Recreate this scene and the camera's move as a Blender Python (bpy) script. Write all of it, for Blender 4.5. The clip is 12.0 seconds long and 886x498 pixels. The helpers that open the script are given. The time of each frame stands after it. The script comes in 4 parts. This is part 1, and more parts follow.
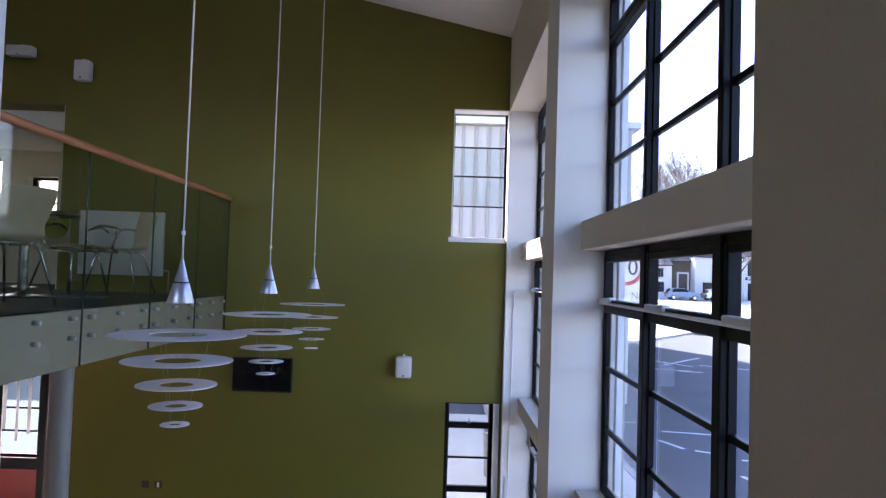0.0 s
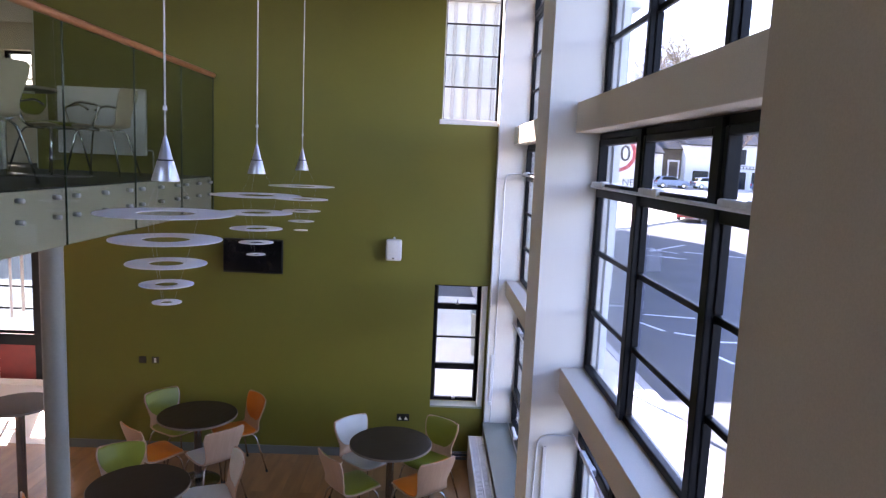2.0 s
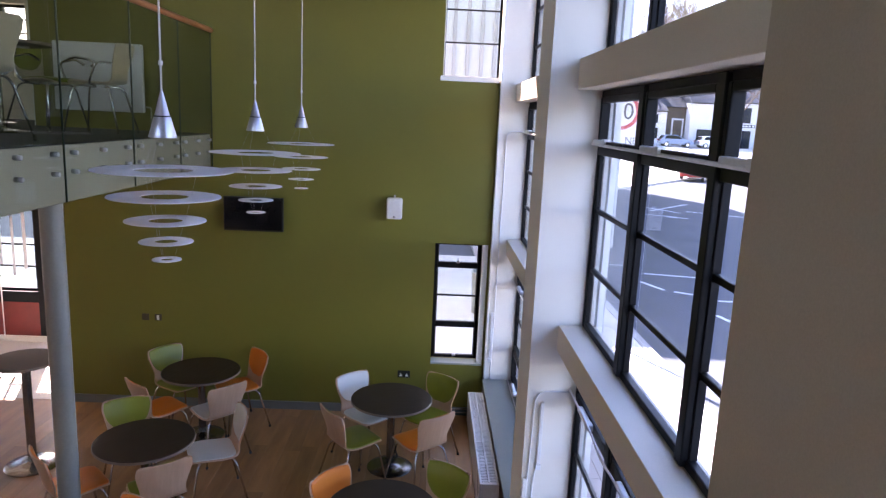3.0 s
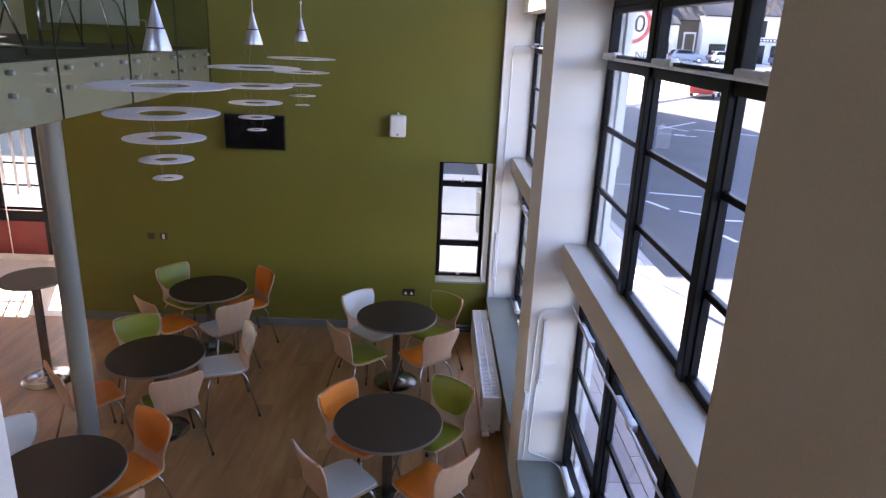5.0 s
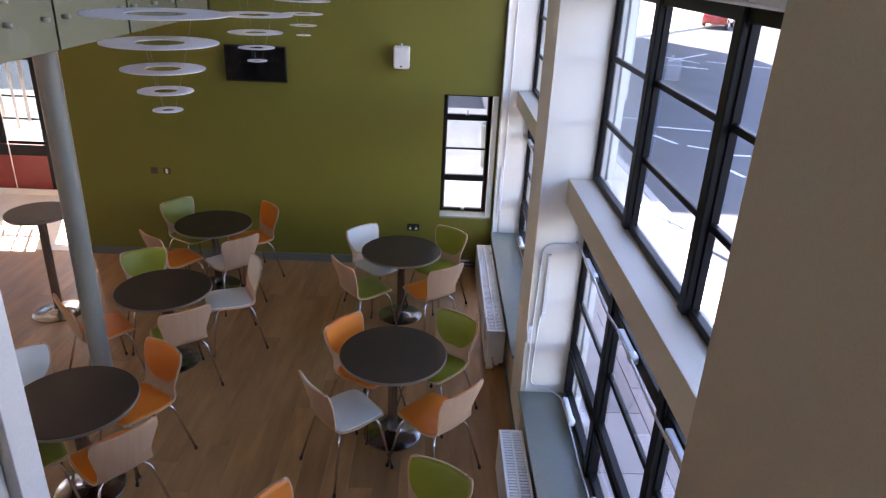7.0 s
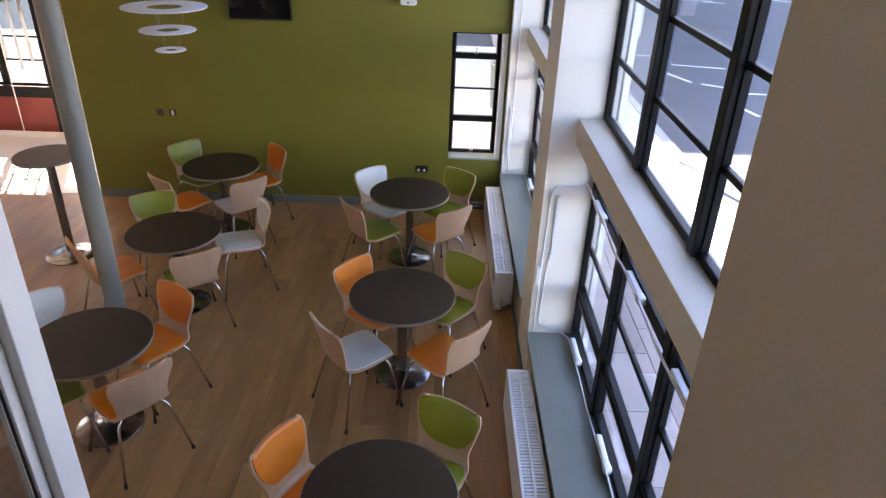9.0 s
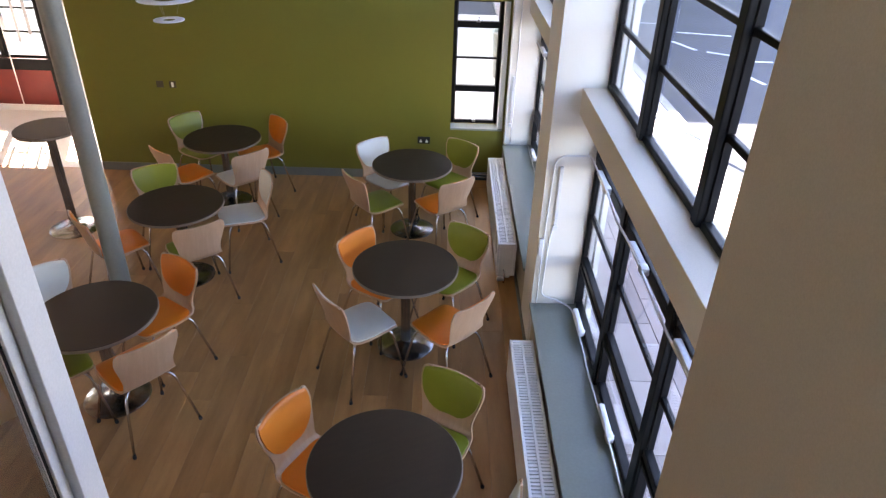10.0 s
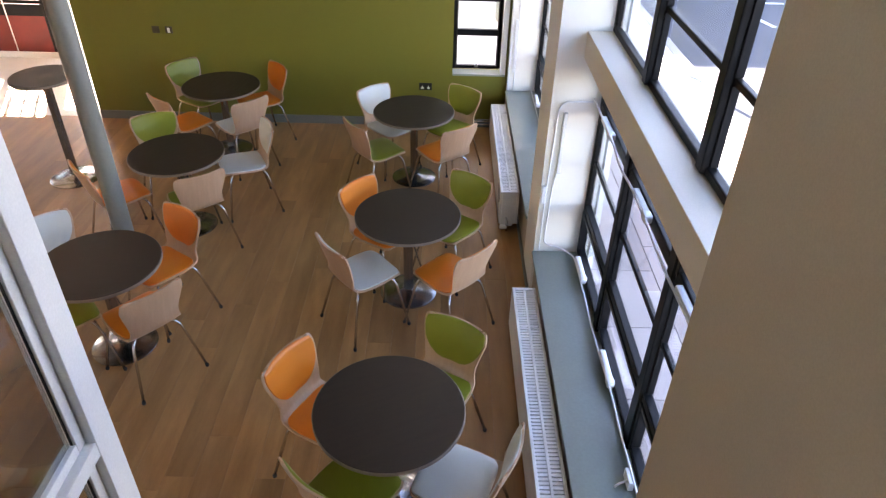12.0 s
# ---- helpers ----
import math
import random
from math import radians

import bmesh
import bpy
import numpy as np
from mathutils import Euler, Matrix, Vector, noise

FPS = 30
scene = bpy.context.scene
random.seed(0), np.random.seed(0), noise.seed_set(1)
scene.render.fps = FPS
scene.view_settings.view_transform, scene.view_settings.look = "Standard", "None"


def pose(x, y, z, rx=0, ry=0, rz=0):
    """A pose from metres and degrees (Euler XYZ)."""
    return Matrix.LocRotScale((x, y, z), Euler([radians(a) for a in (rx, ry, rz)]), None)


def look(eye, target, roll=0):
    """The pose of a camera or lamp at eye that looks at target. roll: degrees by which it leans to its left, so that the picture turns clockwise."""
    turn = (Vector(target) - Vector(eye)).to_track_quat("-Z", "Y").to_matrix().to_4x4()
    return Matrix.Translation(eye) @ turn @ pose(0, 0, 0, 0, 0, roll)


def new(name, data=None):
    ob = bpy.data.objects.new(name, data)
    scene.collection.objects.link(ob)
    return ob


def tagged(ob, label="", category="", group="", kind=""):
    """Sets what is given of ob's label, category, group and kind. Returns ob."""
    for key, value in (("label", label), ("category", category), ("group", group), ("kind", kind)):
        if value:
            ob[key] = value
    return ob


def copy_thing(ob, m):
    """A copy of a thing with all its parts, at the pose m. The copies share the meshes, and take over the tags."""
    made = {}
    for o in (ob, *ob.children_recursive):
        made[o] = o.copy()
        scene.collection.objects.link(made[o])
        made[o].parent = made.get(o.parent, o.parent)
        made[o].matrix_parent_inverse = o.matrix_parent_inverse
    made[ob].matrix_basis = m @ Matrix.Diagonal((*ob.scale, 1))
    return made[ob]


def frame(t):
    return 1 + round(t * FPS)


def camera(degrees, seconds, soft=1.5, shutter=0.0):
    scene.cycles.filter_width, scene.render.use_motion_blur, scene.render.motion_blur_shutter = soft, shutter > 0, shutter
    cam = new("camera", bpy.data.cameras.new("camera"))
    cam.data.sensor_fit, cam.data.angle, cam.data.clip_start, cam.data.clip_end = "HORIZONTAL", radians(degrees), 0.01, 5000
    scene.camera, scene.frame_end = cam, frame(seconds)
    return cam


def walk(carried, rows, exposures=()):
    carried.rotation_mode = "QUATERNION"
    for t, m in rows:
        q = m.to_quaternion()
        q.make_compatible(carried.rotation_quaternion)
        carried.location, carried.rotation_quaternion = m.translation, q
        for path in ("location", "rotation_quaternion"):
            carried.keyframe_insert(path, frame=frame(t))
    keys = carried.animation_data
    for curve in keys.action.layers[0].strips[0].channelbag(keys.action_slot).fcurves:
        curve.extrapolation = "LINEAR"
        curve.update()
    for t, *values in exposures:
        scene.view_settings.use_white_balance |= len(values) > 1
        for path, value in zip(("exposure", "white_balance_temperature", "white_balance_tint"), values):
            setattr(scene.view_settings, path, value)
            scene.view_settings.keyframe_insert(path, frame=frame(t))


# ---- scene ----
cam = camera(66.5, 12.0, soft=1.3)
PATH = [
    (0, (-0.138, -0.107, 3.502), (-0.136, 1.891, 3.579), 1.8),
    (0.5, (-0.147, -0.079, 3.502), (-0.131, 1.919, 3.438), 1.9),
    (1, (-0.146, -0.069, 3.493), (-0.121, 1.926, 3.351), 2.1),
    (1.5, (-0.143, -0.063, 3.487), (-0.108, 1.928, 3.291), 2.4),
    (2, (-0.147, -0.055, 3.48), (-0.102, 1.928, 3.221), 2.5),
    (2.5, (-0.136, -0.057, 3.476), (-0.091, 1.917, 3.156), 2.6),
    (4.5, (-0.138, -0.027, 3.469), (-0.094, 1.895, 2.917), 2.6),
    (5, (-0.136, -0.025, 3.462), (-0.094, 1.879, 2.853), 2.6),
    (5.5, (-0.139, -0.021, 3.466), (-0.097, 1.866, 2.807), 2.6),
    (6, (-0.133, -0.021, 3.462), (-0.093, 1.849, 2.756), 2.7),
    (6.5, (-0.134, -0.023, 3.458), (-0.094, 1.832, 2.711), 2.7),
    (7, (-0.132, -0.017, 3.452), (-0.097, 1.821, 2.664), 2.6),
    (9, (-0.129, -0.01, 3.451), (-0.114, 1.754, 2.507), 2.2),
    (9.5, (-0.125, -0.006, 3.451), (-0.115, 1.738, 2.471), 2.0),
    (10, (-0.129, -0.006, 3.447), (-0.12, 1.717, 2.43), 1.8),
    (10.5, (-0.126, -0.005, 3.445), (-0.12, 1.698, 2.396), 1.7),
    (11, (-0.13, -0.004, 3.448), (-0.123, 1.677, 2.364), 1.7),
    (11.5, (-0.126, -0.006, 3.437), (-0.121, 1.657, 2.326), 1.6),
    (12, (-0.127, -0.001, 3.44), (-0.122, 1.64, 2.295), 1.5),
]
EXPOSURE = [(0.0, 3.12, 6150, 31), (1.0, 3.54, 6500, 34), (2.5, 3.57, 6650, 34), (4.5, 3.58, 6950, 33), (6.5, 3.68, 7200, 31), (9.0, 3.95, 7550, 28), (12.0, 4.31, 7900, 26)]
walk(cam, [(t, look(e, a, r)) for t, e, a, r in PATH], EXPOSURE)

# ---- world and sun ----
SUN_TRAVEL = Vector((0.38 * math.cos(radians(39)), -0.925 * math.cos(radians(39)), -math.sin(radians(39))))
world = bpy.data.worlds.new("sky")
scene.world = world
world.use_nodes = True
sky = world.node_tree.nodes.new("ShaderNodeTexSky")
sky.sky_type, sky.sun_disc = "NISHITA", False
sky.sun_elevation, sky.sun_rotation = radians(39), radians(337.7)
back = world.node_tree.nodes["Background"]
back.inputs["Strength"].default_value = 0.11
world.node_tree.links.new(sky.outputs["Color"], back.inputs["Color"])
sun_data = bpy.data.lights.new("sun", "SUN")
sun_data.energy, sun_data.angle, sun_data.color = 5.0, radians(0.5), (1.0, 0.94, 0.85)
sun = new("sun", sun_data)
sun.matrix_world = look((0, 0, 30), Vector((0, 0, 30)) + SUN_TRAVEL)


# ---- materials ----
def material(name, colour, rough=0.5, metal=0.0, second=None, scale=6.0, bump=0.0, bump_scale=60.0, rough_var=0.1, stretch=(1, 1, 1), per_piece=0.0, coat=0.0, spec=0.5):
    m = bpy.data.materials.new(name)
    m.use_nodes = True
    n, l = m.node_tree.nodes, m.node_tree.links
    b = n["Principled BSDF"]
    b.inputs["Metallic"].default_value = metal
    b.inputs["Coat Weight"].default_value = coat
    b.inputs["Specular IOR Level"].default_value = spec
    second = second or tuple(c * 0.88 for c in colour)
    tc, mp = n.new("ShaderNodeTexCoord"), n.new("ShaderNodeMapping")
    mp.inputs["Scale"].default_value = stretch
    l.new(tc.outputs["Object"], mp.inputs["Vector"])
    big, fine = n.new("ShaderNodeTexNoise"), n.new("ShaderNodeTexNoise")
    big.inputs["Scale"].default_value, big.inputs["Detail"].default_value = scale, 5
    fine.inputs["Scale"].default_value, fine.inputs["Detail"].default_value = bump_scale, 4
    vec = mp.outputs["Vector"]
    if per_piece:
        info, comb, add = n.new("ShaderNodeObjectInfo"), n.new("ShaderNodeVectorMath"), n.new("ShaderNodeVectorMath")
        comb.operation, add.operation = "SCALE", "ADD"
        comb.inputs[0].default_value = (37, 53, 91)
        l.new(info.outputs["Random"], comb.inputs["Scale"])
        l.new(vec, add.inputs[0])
        l.new(comb.outputs[0], add.inputs[1])
        vec = add.outputs[0]
    l.new(vec, big.inputs["Vector"])
    l.new(vec, fine.inputs["Vector"])
    ramp, mix = n.new("ShaderNodeValToRGB"), n.new("ShaderNodeMix")
    ramp.color_ramp.elements[0].position, ramp.color_ramp.elements[1].position = 0.3, 0.7
    ramp.color_ramp.elements[0].color, ramp.color_ramp.elements[1].color = (*second, 1), (*colour, 1)
    l.new(big.outputs["Fac"], ramp.inputs["Fac"])
    mix.data_type, mix.blend_type = "RGBA", "MULTIPLY"
    mix.inputs[0].default_value = 0.35
    l.new(ramp.outputs["Color"], mix.inputs[6])
    grey = n.new("ShaderNodeMapRange")
    grey.inputs["To Min"].default_value, grey.inputs["To Max"].default_value = 0.65, 1.25
    l.new(fine.outputs["Fac"], grey.inputs["Value"])
    l.new(grey.outputs["Result"], mix.inputs[7])
    out = mix.outputs[2]
    if per_piece:
        hsv, mr = n.new("ShaderNodeHueSaturation"), n.new("ShaderNodeMapRange")
        mr.inputs["To Min"].default_value, mr.inputs["To Max"].default_value = 1 - per_piece, 1 + per_piece
        l.new(info.outputs["Random"], mr.inputs["Value"])
        l.new(mr.outputs["Result"], hsv.inputs["Value"])
        l.new(out, hsv.inputs["Color"])
        out = hsv.outputs["Color"]
    l.new(out, b.inputs["Base Color"])
    rr = n.new("ShaderNodeMapRange")
    rr.inputs["To Min"].default_value, rr.inputs["To Max"].default_value = max(0.02, rough - rough_var), min(1, rough + rough_var)
    l.new(big.outputs["Fac"], rr.inputs["Value"])
    l.new(rr.outputs["Result"], b.inputs["Roughness"])
    if bump:
        bp = n.new("ShaderNodeBump")
        bp.inputs["Strength"].default_value, bp.inputs["Distance"].default_value = bump, 0.004
        l.new(fine.outputs["Fac"], bp.inputs["Height"])
        l.new(bp.outputs["Normal"], b.inputs["Normal"])
    return m


def glass(name, tint, rough=0.0, least=0.02):
    """Thin pane: clear with a Fresnel gloss."""
    m = bpy.data.materials.new(name)
    m.use_nodes = True
    n, l = m.node_tree.nodes, m.node_tree.links
    n.remove(n["Principled BSDF"])
    t, g, mix = n.new("ShaderNodeBsdfTransparent"), n.new("ShaderNodeBsdfGlossy"), n.new("ShaderNodeMixShader")
    lw, power, fac = n.new("ShaderNodeLayerWeight"), n.new("ShaderNodeMath"), n.new("ShaderNodeMapRange")
    t.inputs["Color"].default_value = (*tint, 1)
    g.inputs["Roughness"].default_value = rough
    power.operation, power.inputs[1].default_value = "POWER", 5
    fac.inputs["To Min"].default_value = least
    l.new(lw.outputs["Facing"], power.inputs[0])
    l.new(power.outputs[0], fac.inputs["Value"])
    l.new(fac.outputs["Result"], mix.inputs["Fac"])
    l.new(t.outputs[0], mix.inputs[1])
    l.new(g.outputs[0], mix.inputs[2])
    l.new(mix.outputs[0], n["Material Output"].inputs["Surface"])
    return m


def translucent(name, colour):
    m = bpy.data.materials.new(name)
    m.use_nodes = True
    n, l = m.node_tree.nodes, m.node_tree.links
    n.remove(n["Principled BSDF"])
    d, t, mix, tex, ramp = n.new("ShaderNodeBsdfDiffuse"), n.new("ShaderNodeBsdfTranslucent"), n.new("ShaderNodeMixShader"), n.new("ShaderNodeTexNoise"), n.new("ShaderNodeValToRGB")
    tex.inputs["Scale"].default_value = 25
    ramp.color_ramp.elements[0].color, ramp.color_ramp.elements[1].color = (*[c * 0.85 for c in colour], 1), (*colour, 1)
    l.new(tex.outputs["Fac"], ramp.inputs["Fac"])
    for b in (d, t):
        l.new(ramp.outputs["Color"], b.inputs["Color"])
    mix.inputs[0].default_value = 0.18
    l.new(d.outputs[0], mix.inputs[1])
    l.new(t.outputs[0], mix.inputs[2])
    l.new(mix.outputs[0], n["Material Output"].inputs["Surface"])
    return m


M = {
    "green": material("olive_green_paint", (0.170, 0.157, 0.016), 0.55, second=(0.154, 0.142, 0.014), scale=1.2, bump=0.12, bump_scale=180),
    "cream": material("cream_paint", (0.74, 0.66, 0.53), 0.6, second=(0.71, 0.63, 0.50), scale=1.5, bump=0.1, bump_scale=180),
    # the cream paint again, lightened to carry window light on column and end faces
    "cream_lit": material("cream_paint_window_lit", (0.83, 0.79, 0.72), 0.55, second=(0.80, 0.76, 0.69), scale=1.5, bump=0.1, bump_scale=180),
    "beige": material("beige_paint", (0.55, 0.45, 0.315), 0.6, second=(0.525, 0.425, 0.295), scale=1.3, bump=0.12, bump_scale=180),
    "white": material("white_paint", (0.80, 0.79, 0.76), 0.45, second=(0.76, 0.75, 0.72), scale=2, bump=0.06, bump_scale=120),
    "ceiling": material("ceiling_paint", (0.82, 0.79, 0.74), 0.8, scale=1.5, bump=0.1, bump_scale=150),
    "gloss": material("white_enamel", (0.78, 0.78, 0.76), 0.3, scale=3),
    "plastic": material("white_plastic", (0.80, 0.80, 0.80), 0.35, scale=8),
    "frame": material("black_aluminium", (0.0075, 0.008, 0.0085), 0.45, second=(0.005, 0.005, 0.006), scale=4, bump=0.05, spec=0.16),
    "sill": material("grey_green_sill_paint", (0.27, 0.31, 0.27), 0.4, second=(0.245, 0.285, 0.25), scale=3, bump=0.05),
    "skirting": material("grey_skirting_paint", (0.16, 0.17, 0.15), 0.5, scale=3),
    "chrome": material("chrome", (0.72, 0.72, 0.73), 0.17, 1.0, scale=20, rough_var=0.06),
    "pedestal": material("dark_polished_steel", (0.34, 0.335, 0.33), 0.22, 1.0, second=(0.27, 0.265, 0.26), scale=9, rough_var=0.08),
    "steel": material("brushed_steel", (0.55, 0.55, 0.55), 0.3, 1.0, scale=10, rough_var=0.1),
    "alu": material("satin_aluminium", (0.70, 0.69, 0.74), 0.36, 0.85, scale=10),
    "rubber": material("black_rubber", (0.012, 0.012, 0.012), 0.7),
    "beech": material("beech_plywood", (0.53, 0.33, 0.215), 0.42, second=(0.46, 0.28, 0.175), scale=3, bump=0.05, bump_scale=30, stretch=(10, 1, 1)),
    "ply_edge": material("pale_ply_edge", (0.62, 0.50, 0.36), 0.5, scale=20),
    "orange": material("orange_vinyl", (0.74, 0.195, 0.014), 0.40, second=(0.68, 0.17, 0.012), scale=5, bump=0.06, bump_scale=250, spec=0.4),
    "lime": material("lime_green_vinyl", (0.215, 0.23, 0.018), 0.40, second=(0.185, 0.20, 0.015), scale=5, bump=0.06, bump_scale=250, spec=0.4),
    "whitepad": material("off_white_vinyl", (0.62, 0.62, 0.57), 0.38, second=(0.57, 0.57, 0.52), scale=5, bump=0.06, bump_scale=250),
    "walnut": material("dark_wenge_laminate", (0.036, 0.022, 0.013), 0.46, second=(0.029, 0.017, 0.010), scale=4, bump=0.05, bump_scale=50, stretch=(1, 9, 1), spec=0.28),
    "edgeband": material("pale_edge_band", (0.21, 0.16, 0.12), 0.5, scale=15),
    "greytop": material("grey_brown_laminate", (0.11, 0.082, 0.062), 0.6, scale=5, spec=0.2),
    "oak": material("oak_plank", (0.43, 0.228, 0.088), 0.40, second=(0.285, 0.14, 0.050), scale=1.7, bump=0.10, bump_scale=30, stretch=(6, 1, 1), per_piece=0.15, spec=0.4),
    "joint": material("dark_floor_joint", (0.11, 0.062, 0.030), 0.8),
    "column": material("grey_column_paint", (0.24, 0.24, 0.21), 0.35, second=(0.22, 0.22, 0.19), scale=2, bump=0.04),
    "fascia": material("pale_stone_fascia", (0.75, 0.645, 0.55), 0.5, second=(0.72, 0.615, 0.52), scale=1.5),
    "carpet": material("dark_grey_carpet", (0.055, 0.055, 0.06), 0.95, scale=9, bump=0.5, bump_scale=300),
    "rail": material("red_oak_handrail", (0.42, 0.17, 0.075), 0.35, second=(0.34, 0.125, 0.052), scale=4, stretch=(6, 1, 6)),
    "screen": material("black_screen", (0.004, 0.004, 0.005), 0.18, scale=4, spec=0.15),
    "red": material("dark_red_panel", (0.20, 0.020, 0.014), 0.5, second=(0.14, 0.015, 0.011), scale=4, bump=0.1),
    "blind": translucent("white_blind_fabric", (0.50, 0.52, 0.54)),
    "pane": glass("clear_glass", (0.93, 0.95, 0.94)),
    # blue put into the east panes to cool the daylight seen and let in
    "coolpane": glass("skylight_cooling_glass", (0.87, 0.935, 1.0)),
    "screenpane": glass("double_glazed_pane", (0.80, 0.83, 0.82), 0.0, 0.10),
    # grey-blue tint added to hold down the brightness behind the lobby window
    "dimpane": glass("view_dimming_glass", (0.36, 0.43, 0.47)),
    "balustrade": glass("green_tinted_glass", (0.745, 0.775, 0.725)),
    "edge_glass": material("glass_edge_green", (0.02, 0.04, 0.03), 0.5, spec=0.2),
    "brushed_disc": material("frosted_acrylic_disc", (0.84, 0.82, 0.83), 0.45, scale=6),
    "asphalt": material("asphalt", (0.115, 0.117, 0.124), 0.95, second=(0.095, 0.097, 0.104), scale=0.6, bump=0.2, bump_scale=40, spec=0.08, rough_var=0.04),
    "paving": material("concrete_paving", (0.58, 0.53, 0.47), 0.85, second=(0.50, 0.455, 0.40), scale=2, bump=0.2, per_piece=0.1),
    # pinkish slabs with the building's shade put into their darker colour
    "shade_slab": material("pinkish_slab_in_shade", (0.36, 0.30, 0.275), 0.85, second=(0.31, 0.255, 0.235), scale=2, bump=0.2, per_piece=0.12),
    "roadpaint": material("white_road_paint", (0.62, 0.62, 0.60), 0.7, second=(0.45, 0.45, 0.44), scale=6),
    "kerb": material("granite_kerb", (0.36, 0.34, 0.32), 0.8, scale=8, bump=0.2),
    "render": material("weathered_white_render", (0.62, 0.62, 0.60), 0.9, second=(0.52, 0.515, 0.50), scale=0.8, bump=0.2),
    "pinkrender": material("brown_house_stone", (0.105, 0.08, 0.065), 0.9, second=(0.06, 0.047, 0.04), scale=0.8, bump=0.2),
    "slate": material("slate_roof", (0.06, 0.06, 0.07), 0.8, second=(0.04, 0.04, 0.048), scale=3, bump=0.3, bump_scale=12),
    "darkwin": material("dark_window_glass", (0.02, 0.024, 0.03), 0.2, scale=2, spec=0.12),
    "bark": material("bare_bark", (0.12, 0.09, 0.065), 0.9, scale=8, bump=0.4),
    "carred": material("red_car_paint", (0.35, 0.02, 0.018), 0.25, coat=0.6),
    "carblue": material("blue_grey_car_paint", (0.12, 0.16, 0.24), 0.25, coat=0.6),
    "carsilver": material("silver_car_paint", (0.5, 0.5, 0.52), 0.25, 0.5, coat=0.6),
    "lamp_red": material("tail_lamp_red", (0.5, 0.02, 0.02), 0.2),
    "bronze": material("dark_bronze_plate", (0.075, 0.06, 0.04), 0.45, 0.3, scale=10),
    # pale lobby floor, lightened further so its colour carries the sun glare
    "tile": material("pale_floor_with_sun_glare", (0.74, 0.70, 0.64), 0.4, second=(0.67, 0.63, 0.57), scale=3, bump=0.05),
    "signred": material("sign_red", (0.55, 0.03, 0.03), 0.4),
    "black": material("black_paint", (0.012, 0.012, 0.012), 0.5, spec=0.3),
}


# ---- mesh helpers ----
def box(bm, x0, x1, y0, y1, z0, z1, bevel=0.0):
    m = Matrix.Translation(((x0 + x1) / 2, (y0 + y1) / 2, (z0 + z1) / 2)) @ Matrix.Diagonal((abs(x1 - x0), abs(y1 - y0), abs(z1 - z0), 1))
    r = bmesh.ops.create_cube(bm, size=1, matrix=m)
    if bevel:
        edges = list({e for v in r["verts"] for e in v.link_edges})
        bmesh.ops.bevel(bm, geom=edges, offset=bevel, segments=2, affect="EDGES", profile=0.5)
    return bm


def tube(bm, pts, r, seg=10, caps=True):
    """A round tube along points, with a ring at each."""
    pts = [Vector(p) for p in pts]
    rings, side = [], None
    for i, p in enumerate(pts):
        d = (pts[min(i + 1, len(pts) - 1)] - pts[max(i - 1, 0)]).normalized()
        if side is None:
            side = d.orthogonal().normalized()
        side = (side - d * side.dot(d)).normalized()
        other = d.cross(side)
        rad = r[i] if isinstance(r, (list, tuple)) else r
        rings.append([bm.verts.new(p + (side * math.cos(a) + other * math.sin(a)) * rad) for a in (2 * math.pi * k / seg for k in range(seg))])
    for a, b in zip(rings, rings[1:]):
        for k in range(seg):
            bm.faces.new((a[k], a[(k + 1) % seg], b[(k + 1) % seg], b[k])).smooth = True
    if caps:
        bm.faces.new(list(reversed(rings[0])))
        bm.faces.new(rings[-1])
    return bm


def lathe(bm, profile, seg=40, centre=(0, 0, 0), closed=False):
    """Turned body: profile of (radius, z)."""
    c = Vector(centre)
    rings = []
    for r, z in profile:
        if r < 1e-6:
            rings.append([bm.verts.new(c + Vector((0, 0, z)))])
        else:
            rings.append([bm.verts.new(c + Vector((r * math.cos(2 * math.pi * k / seg), r * math.sin(2 * math.pi * k / seg), z))) for k in range(seg)])
    pairs = list(zip(rings, rings[1:])) + ([(rings[-1], rings[0])] if closed else [])
    for a, b in pairs:
        for k in range(seg):
            j = (k + 1) % seg
            if len(a) == 1 and len(b) > 1:
                bm.faces.new((a[0], b[j], b[k]))
            elif len(b) == 1 and len(a) > 1:
                bm.faces.new((a[k], a[j], b[0]))
            elif len(a) > 1:
                bm.faces.new((a[k], a[j], b[j], b[k]))
    return bm


def bend(pts, radius=0.03, steps=5):
    """Rounds the corners of a polyline."""
    pts = [Vector(p) for p in pts]
    out = [pts[0]]
    for a, b, c in zip(pts, pts[1:], pts[2:]):
        d1, d2 = (a - b), (c - b)
        r = min(radius, d1.length * 0.45, d2.length * 0.45)
        p, q = b + d1.normalized() * r, b + d2.normalized() * r
        for i in range(steps + 1):
            t = i / steps
            out.append(p * (1 - t) ** 2 + b * 2 * t * (1 - t) + q * t * t)
    return out + [pts[-1]]


def to_mesh(name, bm, mat, smooth=None):
    bmesh.ops.recalc_face_normals(bm, faces=bm.faces)
    me = bpy.data.meshes.new(name)
    if smooth:
        for f in bm.faces:
            f.smooth = True
        for e in bm.edges:
            if len(e.link_faces) == 2 and e.calc_face_angle(0) > radians(smooth):
                e.smooth = False
    bm.to_mesh(me)
    bm.free()
    me.materials.append(M[mat])
    return me


def part(name, bm, mat, parent=None, label="", smooth=None):
    ob = new(name, to_mesh(name, bm, mat, smooth))
    if parent:
        ob.parent = parent
    if label:
        tagged(ob, label)
    return ob


def thing(name, label, category, m=None, group=""):
    ob = new(name)
    ob.empty_display_size = 0.1
    if m is not None:
        ob.matrix_basis = m
    return tagged(ob, label, category, group)


